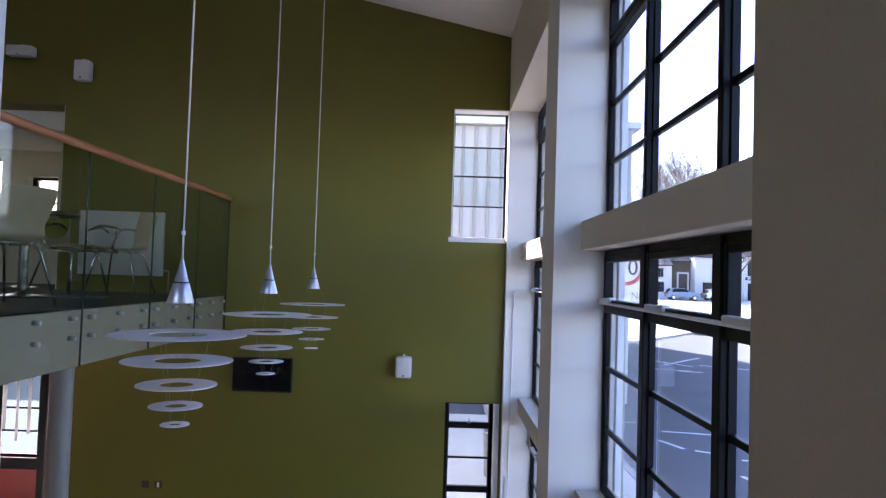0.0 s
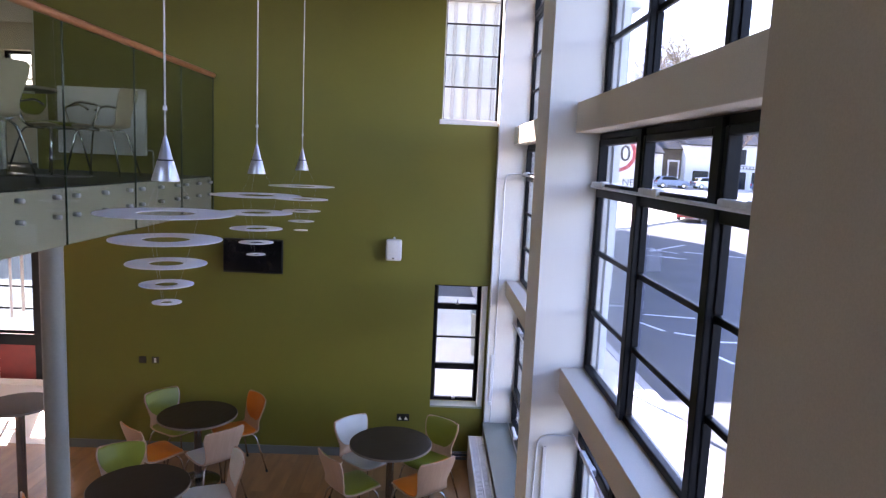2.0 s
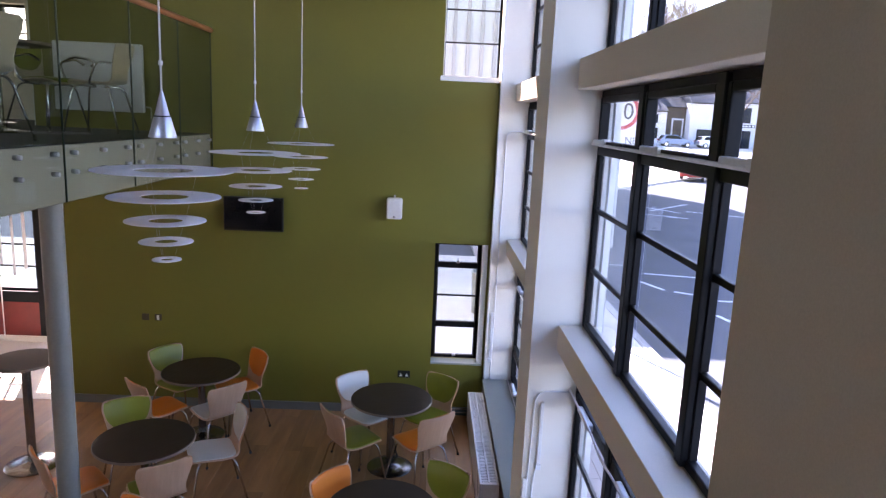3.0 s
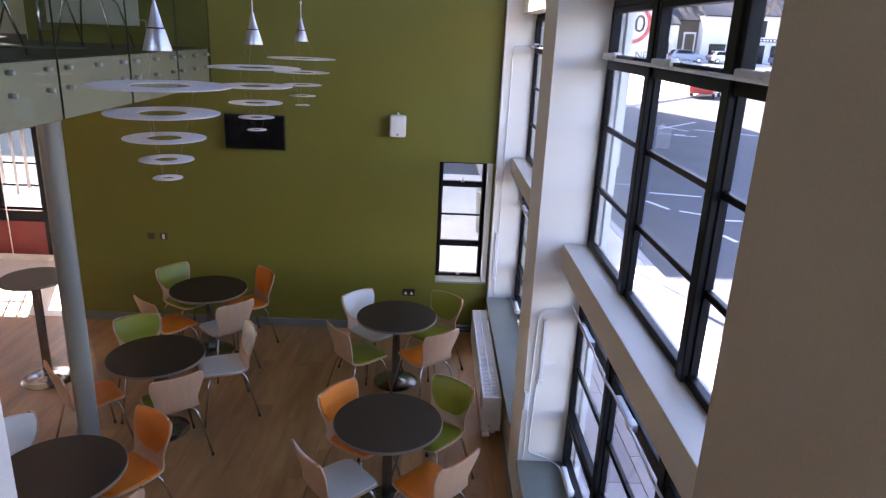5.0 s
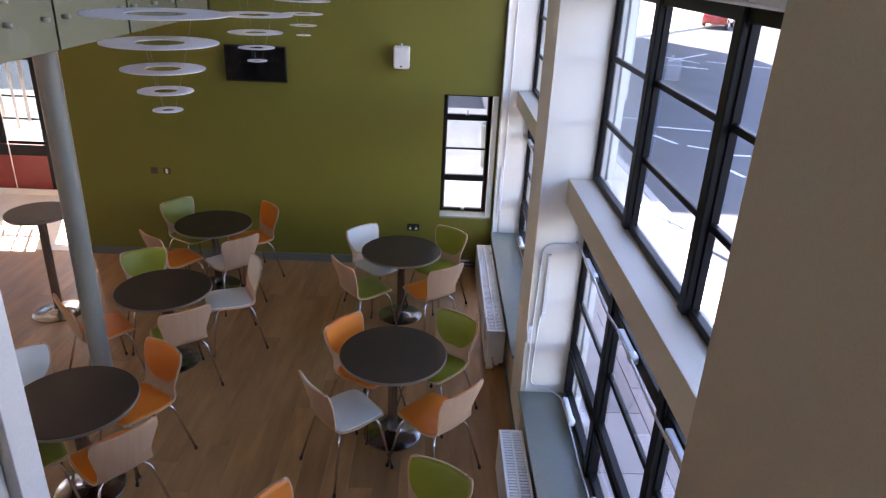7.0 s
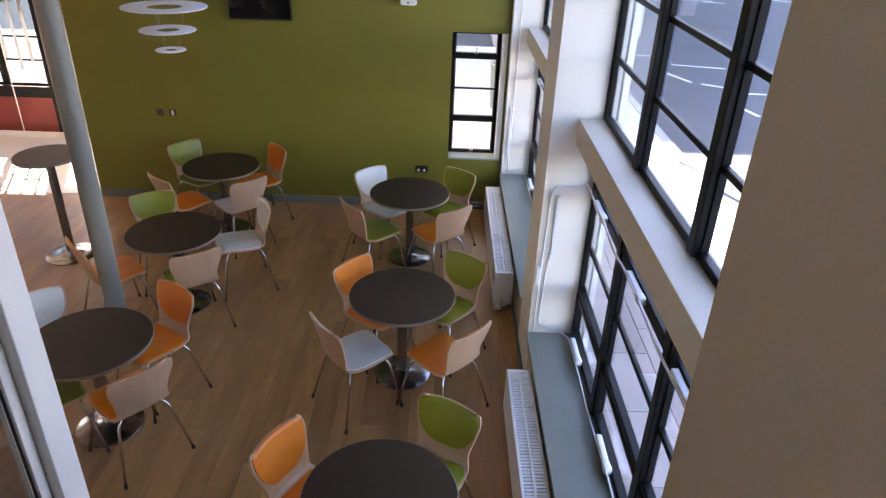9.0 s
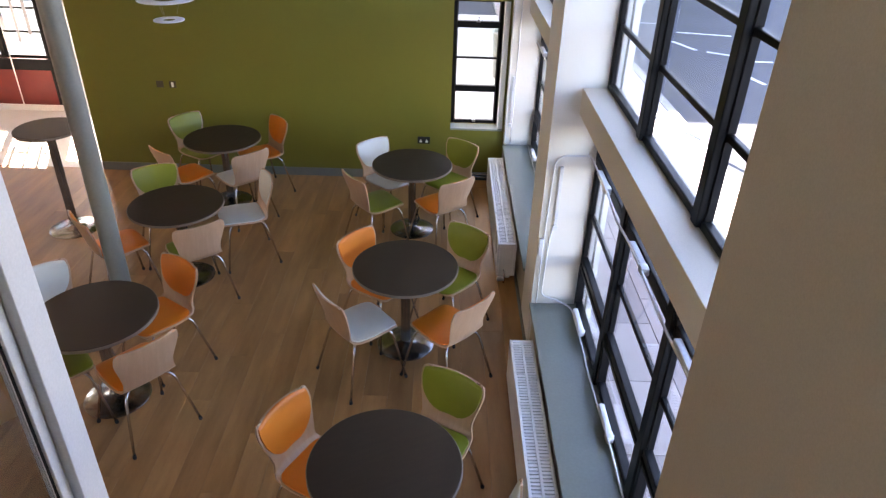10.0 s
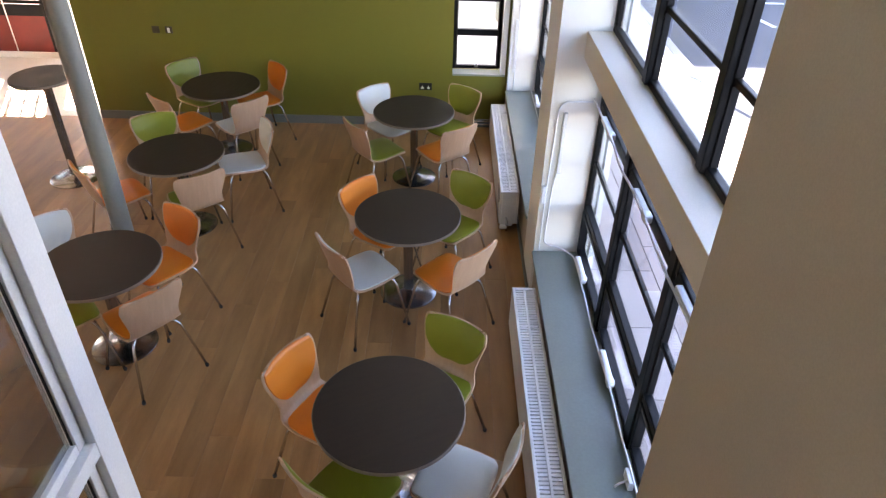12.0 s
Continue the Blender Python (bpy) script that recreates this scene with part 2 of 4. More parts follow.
def setting(name, bm, mat, label, category, smooth=None):
    return tagged(part(name, bm, mat, None, "", smooth), label, category, kind="structure")


def B():
    return bmesh.new()


def slab_with_holes(bm, axis, a0, a1, u0, u1, z0, z1, holes):
    """A wall between a0 and a1 across, u0..u1 along and z0..z1 up, with openings (u, u, z, z); axis is the one across."""
    us = sorted({u0, u1, *[h for o in holes for h in o[:2]]})
    for p, q in zip(us, us[1:]):
        mid = (p + q) / 2
        cuts = sorted((o[2], o[3]) for o in holes if o[0] <= mid <= o[1])
        z = z0
        for lo, hi in cuts + [(z1, z1)]:
            if lo > z + 1e-4:
                if axis == "y":
                    box(bm, p, q, a0, a1, z, lo)
                else:
                    box(bm, a0, a1, p, q, z, lo)
            z = max(z, hi)
    bmesh.ops.remove_doubles(bm, verts=bm.verts, dist=0.0005)
    # faces between neighbouring blocks are inside the wall
    seen = {}
    for f in bm.faces:
        seen.setdefault(tuple(round(c, 3) for c in f.calc_center_median()), []).append(f)
    bmesh.ops.delete(bm, geom=[f for fs in seen.values() if len(fs) > 1 for f in fs], context="FACES")
    return bm

# ---- large structure ----
WALL_Y, FACE_X, LEDGE_X, GLASS_X = 7.52, 0.58, 0.754, 0.93
COL_Y0, COL_Y1, PIER_Y = 4.245, 4.73, 1.46
WEST, SOUTH, NORTH = -8.0, -3.0, 9.5
RAIL_X, DECK = -2.58, 3.2


def roof_z(x):
    return 6.25 - 0.2225 * (x - 0.527)


ground_bm = B()
for x0, x1, y0, y1 in ((-400, WEST - 0.3, -400, 600), (1.3, 3.6, -400, 600), (WEST - 0.3, 1.3, NORTH + 0.3, 600), (WEST - 0.3, 1.3, -400, SOUTH - 0.3), (3.6, 600, -400, 600)):
    vs = [ground_bm.verts.new(c) for c in ((x0, y0, -0.16), (x1, y0, -0.16), (x1, y1, -0.16), (x0, y1, -0.16))]
    ground_bm.faces.new(vs)
bmesh.ops.remove_doubles(ground_bm, verts=ground_bm.verts, dist=0.001)
setting("ground", ground_bm, "asphalt", "grey asphalt ground outside the building", "ground")

# green north wall with its two windows and the two openings at its west end
north_bm = slab_with_holes(B(), "y", WALL_Y, WALL_Y + 0.34, WEST, 0.579, 0.0, 8.3,
                           [(-0.05, 0.555, 0.63, 2.08), (-0.05, 0.5785, 3.88, 5.40), (WEST, -4.235, 0.0, 2.55), (WEST, -4.47, DECK, 5.30)])
wall_north = setting("wall_north", north_bm, "green", "tall olive green painted wall with narrow windows", "wall")

jamb_bm = B()
box(jamb_bm, -4.247, -4.237, WALL_Y + 0.004, WALL_Y + 0.345, 0.0, 2.55)
box(jamb_bm, -4.482, -4.472, WALL_Y + 0.004, WALL_Y + 0.345, DECK, 5.30)
setting("trim", jamb_bm, "white", "white painted jamb lining of the wall opening", "trim")

skirt_bm = B()
box(skirt_bm, -4.235, 0.56, WALL_Y - 0.018, WALL_Y - 0.001, 0.0, 0.10, 0.003)
setting("baseboard", skirt_bm, "skirting", "grey painted skirting board along the green wall", "baseboard")

# window wall: columns, spandrels, lintel
east_bm = B()
box(east_bm, FACE_X, 0.99, COL_Y0, COL_Y1, 0.0, 6.6)
setting("column_east", east_bm, "cream_lit", "square cream painted column between tall windows", "column")
end_bm = B()
box(end_bm, 0.58, 1.0, 7.47, 7.86, 0.0, 6.6)
setting("wall_end_return", end_bm, "cream_lit", "cream painted return wall beside the end window", "wall")
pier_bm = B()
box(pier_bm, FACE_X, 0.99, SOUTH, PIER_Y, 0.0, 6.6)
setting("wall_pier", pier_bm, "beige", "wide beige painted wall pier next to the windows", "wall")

for k, (y0, y1) in enumerate(((PIER_Y, COL_Y0), (COL_Y1, 7.47))):
    low, lint = B(), B()
    box(low, 0.60, 0.99, y0, y1, 0.0, 0.452)
    setting("wall_apron_%d" % (k + 1), low, "beige", "low beige painted wall below the window sill", "wall")
    box(lint, FACE_X, 0.99, y0, y1, 5.375, 6.6)
    setting("wall_lintel_%d" % (k + 1), lint, "cream", "cream painted wall above the upper window", "wall")
    sill = B()
    box(sill, 0.565, 0.93, y0 + 0.002, y1 - 0.002, 0.455, 0.487, 0.006)
    setting("window_sill_%d" % (k + 1), sill, "sill", "deep grey-green painted window sill board", "window sill", 30)
    for j, (z0, z1) in enumerate(((1.99, 2.165), (3.69, 3.877))):
        beam = B()
        box(beam, LEDGE_X, 1.0, y0 + 0.001, y1 - 0.001, z0, z1, 0.004)
        setting("beam_%d" % (2 * k + j + 1), beam, "cream", "cream painted boxed beam forming a ledge between windows", "beam")

# outer reveals
fin = B()
for y0, y1 in ((COL_Y0 - 0.02, COL_Y1 + 0.02), (PIER_Y - 0.5, PIER_Y + 0.0), (7.45, 7.95)):
    box(fin, 1.0, 1.04, y0, y1, -0.16, 6.7)
setting("trim_outer_piers", fin, "white", "white rendered outer piers between the windows", "trim")

ceil = B()
pts = [(WEST - 0.3, roof_z(WEST - 0.3)), (1.02, roof_z(1.02))]
vs = []
for y in (SOUTH - 0.3, WALL_Y + 0.36):
    for dz in (0.0, 0.3):
        vs.append([ceil.verts.new((x, y, z + dz)) for x, z in pts])
a, b, c, d = vs
for q in ((a[0], a[1], c[1], c[0]), (b[0], b[1], d[1], d[0]), (a[0], a[1], b[1], b[0]), (c[0], c[1], d[1], d[0]), (a[0], b[0], d[0], c[0]), (a[1], b[1], d[1], c[1])):
    ceil.faces.new(q)
setting("ceiling", ceil, "ceiling", "sloping pale painted ceiling under the roof", "ceiling")

# first opening is added, out of view, to let fill light reach the pier
west = slab_with_holes(B(), "x", WEST - 0.3, WEST, SOUTH, NORTH + 0.25, 0.0, 8.5, [(-2.8, 1.2, 0.8, 2.2), (8.1, 9.2, 0.7, 2.1)])
setting("wall_west", west, "cream", "plain cream wall closing the room", "wall")
# opening added behind the camera to throw sky light on the green wall
south = slab_with_holes(B(), "y", SOUTH - 0.3, SOUTH, WEST - 0.3, 1.0, 0.0, 8.5, [(-7.2, -1.6, 4.2, 6.1)])
setting("wall_south", south, "cream", "plain cream wall closing the room", "wall")

# lobby beyond the opening, and the upper room above it
lobby = slab_with_holes(B(), "y", NORTH, NORTH + 0.25, WEST, -4.0, 0.0, DECK, [(-7.4, -5.72, 0.76, 1.98), (-5.62, -4.45, 0.0, 1.78)])
setting("wall_lobby", lobby, "red", "dark red painted lobby wall under a wide window", "wall")
lob_e = B()
box(lob_e, -4.0, -3.75, WALL_Y + 0.35, NORTH + 0.25, 0.0, 5.4)
setting("wall_lobby_side", lob_e, "cream", "plain cream side wall of the lobby", "wall")
lob_c = B()
box(lob_c, WEST, -4.0, WALL_Y + 0.002, NORTH + 0.002, 2.56, DECK - 0.001)
setting("ceiling_lobby", lob_c, "ceiling", "pale lobby ceiling", "ceiling")
up_n = slab_with_holes(B(), "y", NORTH - 0.05, NORTH + 0.25, WEST, -4.0, DECK + 0.003, 5.4, [(-7.6, -6.42, 4.15, 4.98), (-6.05, -5.62, 4.17, 4.72)])
setting("wall_upper_room", up_n, "cream", "beige wall of the upper room with windows", "wall")
up_c = B()
box(up_c, WEST, -4.0, WALL_Y + 0.345, NORTH - 0.051, 5.08, 5.4)
setting("ceiling_upper_room", up_c, "ceiling", "pale ceiling of the upper room", "ceiling")
tile = B()
box(tile, WEST, -4.0, WALL_Y + 0.02, NORTH, 0.0005, 0.004)
setting("floor_lobby", tile, "tile", "pale lobby floor with sun glare lightened into its colour", "floor")
dark = B()
box(dark, -5.717, -5.623, NORTH - 0.03, NORTH - 0.001, 0.10, 2.55, 0.004)
box(dark, -7.4, -5.7175, NORTH - 0.025, NORTH - 0.001, 0.60, 0.76, 0.003)
setting("trim_lobby", dark, "frame", "black metal trim round the lobby window", "trim")
lob_sk = B()
box(lob_sk, WEST, -4.0, NORTH - 0.018, NORTH - 0.001, 0.0, 0.09, 0.003)
setting("baseboard_lobby", lob_sk, "white", "pale skirting along the lobby wall", "baseboard")

# gallery deck
deck = B()
box(deck, WEST, RAIL_X + 0.0, SOUTH, WALL_Y - 0.001, 2.81, DECK - 0.012)
setting("floor_gallery", deck, "fascia", "pale edge of the upper gallery floor", "floor")
carpet = B()
box(carpet, WEST, RAIL_X - 0.02, SOUTH, WALL_Y - 0.002, DECK - 0.012, DECK)
box(carpet, WEST, -4.0, WALL_Y + 0.0, NORTH - 0.051, DECK - 0.0009, DECK + 0.002)
setting("floor_gallery_carpet", carpet, "carpet", "dark grey carpet on the gallery floor", "floor")


# ---- windows ----
def window_unit(name, axis, a, u0, u1, z0, z1, mullions, bars, label, depth=0.05, edge=0.04, clear="pane", post=0.012, sash=()):
    """Black framed window in the plane axis = a, with mullions (u, width) standing post proud, bars (z, height) and opening lights in the rows of sash; the panes are parts."""
    w = thing(name, label, "window")
    w["kind"] = "structure"

    def piece(nm, p, q, lo, hi, proud=0.0, mat="frame", d=depth, bev=0.006):
        bm = B()
        if axis == "x":
            box(bm, a - d / 2 - proud, a + d / 2, p, q, lo, hi, bev)
        else:
            box(bm, p, q, a - d / 2 - proud, a + d / 2, lo, hi, bev)
        return part(nm, bm, mat, w)
    e = edge
    piece("frame_side", u0, u0 + e, z0, z1)
    piece("frame_side", u1 - e, u1, z0, z1)
    piece("frame_head", u0 + e, u1 - e, z1 - e, z1)
    piece("frame_foot", u0 + e, u1 - e, z0, z0 + e)
    us, zs = [u0 + e], [z0 + e]
    for u, wd in mullions:
        piece("mullion", u - wd / 2, u + wd / 2, z0 + e * 0.2, z1 - e * 0.2, post)
        us += [u - wd / 2, u + wd / 2]
    us = sorted(us + [u1 - e])
    for z, h in bars:
        zs += [z - h / 2, z + h / 2]
    zs.append(z1 - e)
    spans = list(zip(us[0::2], us[1::2]))
    for p, q in spans:
        for z, h in bars:
            piece("glazing_bar", p, q, z - h / 2, z + h / 2, 0.006 if h > 0.04 else -0.012)
        for k, (lo, hi) in enumerate(zip(zs[0::2], zs[1::2])):
            if k in sash:
                r = 0.036
                piece("sash_stile", p + 0.002, p + r, lo + 0.002, hi - 0.002, 0.014)
                piece("sash_stile", q - r, q - 0.002, lo + 0.002, hi - 0.002, 0.014)
                piece("sash_rail", p + r, q - r, lo + 0.002, lo + r, 0.013)
                piece("sash_rail", p + r, q - r, hi - r, hi - 0.002, 0.013)
            else:
                r = 0.010
                for u, v in ((p + 0.001, p + r), (q - r, q - 0.001)):
                    piece("glazing_bead", u, v, lo + 0.001, hi - 0.001, -0.008, "frame", depth, 0.003)
            pn = piece("pane", p - 0.004, q + 0.004, lo - 0.004, hi + 0.004, 0, clear, 0.006, 0)
            pn.visible_shadow = False
    return w


MULL = [(2.41, 0.07), (3.35, 0.07)]
FAR_MULL = [(5.66, 0.07), (6.56, 0.07)]
n = 0
for y0, y1, mm in ((PIER_Y, COL_Y0, MULL), (COL_Y1, 7.47, FAR_MULL)):
    for z0, z1, bars, sash in ((0.487, 1.99, [(0.905, 0.05), (1.265, 0.03), (1.66, 0.05)], (0, 3)),
                               (2.165, 3.69, [(2.557, 0.03), (2.942, 0.03), (3.322, 0.05)], (3,)),
                               (3.877, 5.375, [(4.257, 0.03), (4.635, 0.03), (5.03, 0.05)], (3,))):
        n += 1
        slim = [(u, w * (0.72 if z0 > 3 else 1.0)) for u, w in mm]
        window_unit("window_%d" % n, "x", GLASS_X, y0, y1, z0, z1, slim, bars, "tall black metal framed window with glazing bars", depth=0.042, clear="coolpane", post=0.022, sash=sash)
narrow = window_unit("window_7", "y", 7.70, -0.05, 0.50, 0.66, 2.08, [], [(1.80, 0.07), (1.43, 0.02), (1.08, 0.07)], "narrow black framed window in the green wall")
window_unit("window_8", "y", 7.74, -0.05, 0.578, 3.94, 5.40, [], [(5.0, 0.016), (4.66, 0.016), (4.31, 0.016)], "narrow upper window with thin black bars in the green wall", edge=0.012)
window_unit("window_9", "y", NORTH + 0.06, -7.4, -5.72, 0.76, 1.98, [(-6.36, 0.07)], [(1.12, 0.03), (1.44, 0.03)], "dark framed lobby window behind vertical blinds", clear="dimpane")
window_unit("window_10", "y", NORTH + 0.1, -5.62, -4.45, 0.0, 1.78, [(-5.03, 0.05)], [], "glazed lobby doors in sunlight")
window_unit("window_11", "y", NORTH + 0.1, -6.05, -5.62, 4.17, 4.72, [], [(4.35, 0.025), (4.53, 0.025)], "small window of the upper room")
window_unit("window_12", "y", NORTH + 0.1, -7.6, -6.42, 4.15, 4.98, [], [(4.43, 0.025), (4.7, 0.025)], "small window of the upper room")
# added window, never in view: brightens pier and floor from the west
window_unit("window_14", "x", WEST - 0.12, -2.8, 1.2, 0.8, 2.2, [(-1.5, 0.05), (-0.1, 0.05)], [], "unseen wide window added under the gallery for fill light")
# added window behind the camera, fill for the upper green wall
window_unit("window_16", "y", SOUTH - 0.12, -7.2, -1.6, 4.2, 6.1, [(-5.3, 0.05), (-3.5, 0.05)], [(5.1, 0.03)], "unseen high window added to light the green wall")
window_unit("window_15", "x", WEST - 0.12, 8.1, 9.2, 0.7, 2.1, [(8.65, 0.05)], [], "tall sunlit lobby window")
for nm, x0, x1, z in (("window_sill_3", -0.048, 0.553, 0.655), ("window_sill_4", -0.075, 0.573, 3.935)):
    bm = B()
    box(bm, x0, x1, WALL_Y - 0.012, 7.68, z - (0.024 if z < 1 else 0.055), z, 0.004)
    setting(nm, bm, "sill" if z < 1 else "white", "painted sill of the narrow window", "window sill")
for z in (1.84, 0.70):
    bm = B()
    box(bm, 0.205, 0.245, 7.655, 7.672, z - 0.012, z + 0.012, 0.003)
    h = part("handle", bm, "steel", narrow, "small steel catch")
    bm = B()
    tube(bm, bend([(0.225, 7.66, z), (0.225, 7.635, z), (0.225, 7.63, z + 0.05)], 0.01), 0.006, 8)
    part("lever", bm, "steel", h)
head = B()
box(head, -0.036, 0.5775, WALL_Y + 0.004, 7.712, 5.386, 5.398)
box(head, -0.048, -0.037, WALL_Y + 0.004, 7.712, 3.937, 5.398)
setting("trim_upper_reveal", head, "white", "white lining round the upper narrow window", "trim")
rev = B()
box(rev, 0.5, 0.578, WALL_Y + 0.004, 7.85, 0.632, 2.078)
setting("trim_reveal", rev, "white", "white window reveal beside the narrow window", "trim")

# ---- white glazed screen beside the stair ----
post = thing("glazed_screen", "white framed glazed screen standing open beside the stair", "glazed screen")
def screen_piece(nm, x0, x1, y0, y1, z0, z1, mat="white", bev=0.003):
    bm = B()
    box(bm, x0, x1, y0, y1, z0, z1, bev)
    return part(nm, bm, mat, post)


screen_piece("corner_post", -1.275, -1.190, 1.372, 1.478, 0.0, 6.4)
screen_piece("transom", -1.275, -1.192, -2.99, 1.3715, 1.650, 1.712)
for z0, z1 in ((0.0, 1.6495), (1.7125, 6.4)):
    screen_piece("bead", -1.262, -1.222, 1.330, 1.3715, z0, z1)
    screen_piece("gasket", -1.2385, -1.231, 1.3265, 1.3297, z0, z1, "rubber", 0)
    screen_piece("pane", -1.245, -1.239, -2.99, 1.322, z0 + 0.0405, z1 - 0.002, "screenpane", 0).visible_shadow = False
    screen_piece("bottom_bead", -1.262, -1.222, -2.99, 1.3295, z0 + 0.0005, z0 + 0.04)

# ---- gallery balustrade ----
bal = thing("balustrade", "frameless tinted glass balustrade with an oak handrail", "balustrade")
seams = [1.30, 2.36, 3.42, 4.47, 5.53, 6.56, 7.50]
for y0, y1 in zip(seams, seams[1:]):
    bm = B()
    box(bm, RAIL_X + 0.022, RAIL_X + 0.034, y0 + 0.006, y1 - 0.006, 2.815, 4.265, 0.001)
    g = part("pane", bm, "balustrade", bal, "green-tinted glass sheet bolted to the slab edge")
    g.visible_shadow = False
    bm = B()
    box(bm, RAIL_X + 0.0215, RAIL_X + 0.0345, y1 - 0.0058, y1 - 0.001, 2.815, 4.265)
    part("glass_edge", bm, "edge_glass", g)
    for fy in (0.13, 0.52, 0.90):
        for z in (3.137, 3.008):
            bm = B()
            p = Vector((RAIL_X, y0 + (y1 - y0) * fy, z))
            tube(bm, [p, p + Vector((0.045, 0, 0)), p + Vector((0.050, 0, 0))], [0.016, 0.016, 0.012], 14)
            part("bolt", bm, "steel", bal, "round steel glass fixing")
bm = B()
tube(bm, [(RAIL_X + 0.028, y, 4.29) for y in (1.2, 3.0, 5.0, 7.0, 7.515)], 0.028, 16)
part("handrail", bm, "rail", bal, "round red-brown wooden handrail")

bm = B()
lathe(bm, [(0.0, 0.0), (0.078, 0.0), (0.078, 2.809), (0.0, 2.809)], 40, (-2.82, 4.75, 0))
tagged(part("round_column", bm, "column", None, "", 40), "round grey painted steel column carrying the gallery", "column", kind="structure")


# ---- chairs and tables ----
PROFILE = [(0.215, 0.435, 0.150), (0.200, 0.450, 0.180), (0.150, 0.458, 0.196), (0.060, 0.455, 0.205), (-0.040, 0.448, 0.205), (-0.115, 0.446, 0.196),
           (-0.165, 0.455, 0.186), (-0.196, 0.482, 0.175), (-0.210, 0.520, 0.168), (-0.222, 0.565, 0.170), (-0.236, 0.620, 0.182), (-0.252, 0.680, 0.198),
           (-0.267, 0.735, 0.210), (-0.278, 0.775, 0.208), (-0.286, 0.803, 0.200), (-0.289, 0.815, 0.176)]


def shell_point(u, v):
    """Point of the seat shell: u from -1 to 1 across, v along the profile."""
    i = min(int(v), len(PROFILE) - 2)
    t = v - i
    y, z, w = (PROFILE[i][k] * (1 - t) + PROFILE[i + 1][k] * t for k in range(3))
    back = min(max((v - 6) / 3, 0), 1)
    dish = u * u
    return Vector((u * w, y + back * dish * 0.035, z + (1 - back) * dish * 0.012))


def shell_sheet(bm, u_in, v0, v1, rows, cols, lift, thick, dome=0.0, round_ends=False):
    """A curved sheet on the shell with real thickness; dome swells its middle."""
    top, low = [], []
    for i in range(rows + 1):
        v = v0 + (v1 - v0) * i / rows
        a, b = [], []
        ends = 1.0
        if round_ends:
            e = abs(2 * i / rows - 1)
            lowest = 0.85 if v1 > 10 and 2 * i < rows else 0.62
            ends = math.sqrt(max(0.0, 1 - max(0.0, (e - (0.2 if lowest > 0.7 else 0.62)) / (0.8 if lowest > 0.7 else 0.38)) ** 2 * lowest))
        for j in range(cols + 1):
            u = (2 * j / cols - 1) * u_in * ends
            p = shell_point(u, v)
            e = 0.02
            nrm = (shell_point(u, min(v + e, len(PROFILE) - 1.001)) - shell_point(u, max(v - e, 0))).cross(shell_point(u + e, v) - shell_point(u - e, v)).normalized()
            if nrm.z < -0.3 or (abs(nrm.z) <= 0.6 and nrm.y < 0 and v > 7):
                nrm = -nrm
            swell = dome * (1 - (abs(2 * j / cols - 1)) ** 4) * (1 - (abs(2 * i / rows - 1)) ** 4)
            a.append(bm.verts.new(p + nrm * (lift + thick + swell)))
            b.append(bm.verts.new(p + nrm * lift))
        top.append(a)
        low.append(b)
    for i in range(rows):
        for j in range(cols):
            bm.faces.new((top[i][j], top[i][j + 1], top[i + 1][j + 1], top[i + 1][j])).smooth = True
            bm.faces.new((low[i][j], low[i + 1][j], low[i + 1][j + 1], low[i][j + 1])).smooth = True
    ring = [(i, 0) for i in range(rows)] + [(rows, j) for j in range(cols)] + [(rows - i, cols) for i in range(rows)] + [(0, cols - j) for j in range(cols)]
    for k in range(len(ring)):
        (i, j), (p, q) = ring[k], ring[(k + 1) % len(ring)]
        bm.faces.new((top[i][j], low[i][j], low[p][q], top[p][q]))
    return bm


def cafe_chair(colour, label, arms=False, shell="beech"):
    c = thing("cafe_chair", label, "chair", Matrix.Identity(4), "chairs round the cafe tables" if not arms else "gallery armchairs")
    last = len(PROFILE) - 1.001
    s = part("shell", shell_sheet(B(), 1.0, 0.0, last, 30, 12, -0.006, 0.012), shell, c, "bent beech plywood seat shell" if shell == "beech" else "pale bent plywood seat shell", 50)
    if colour:
        part("seat_pad", shell_sheet(B(), 0.95, 0.30, 6.3, 16, 12, 0.006, 0.010, 0.014, True), colour, c, "upholstered seat pad", 60)
        part("back_pad", shell_sheet(B(), 0.945, 8.5, 14.85, 16, 12, 0.006, 0.008, 0.010, True), colour, c, "upholstered back pad", 60)
    for sx in (-1, 1):
        for sy in (-1, 1):
            bm = B()
            tube(bm, bend([(0.02 * sx, 0.05 * sy, 0.420), (0.160 * sx, (0.165 if sy > 0 else 0.150) * sy, 0.432), (0.240 * sx, (0.235 if sy > 0 else 0.250) * sy, 0.012)], 0.075, 7), 0.0092, 10)
            lg = part("leg", bm, "chrome", c)
            bm = B()
            tube(bm, [(0.240 * sx, (0.235 if sy > 0 else 0.250) * sy, 0.0), (0.240 * sx, (0.235 if sy > 0 else 0.250) * sy, 0.010), (0.2365 * sx, (0.232 if sy > 0 else 0.2465) * sy, 0.026)], [0.012, 0.0135, 0.0105], 10)
            part("foot", bm, "rubber", lg)
    bm = B()
    box(bm, -0.07, 0.07, -0.09, 0.09, 0.4275, 0.4395, 0.003)
    part("bracket", bm, "steel", c)
    if arms:
        for sx in (-1, 1):
            bm = B()
            tube(bm, bend([(0.16 * sx, -0.03, 0.428), (0.27 * sx, -0.02, 0.45), (0.275 * sx, -0.10, 0.64), (0.265 * sx, 0.10, 0.67), (0.262 * sx, 0.19, 0.62)], 0.06), 0.011, 10)
            part("armrest", bm, "chrome", c)
    return c


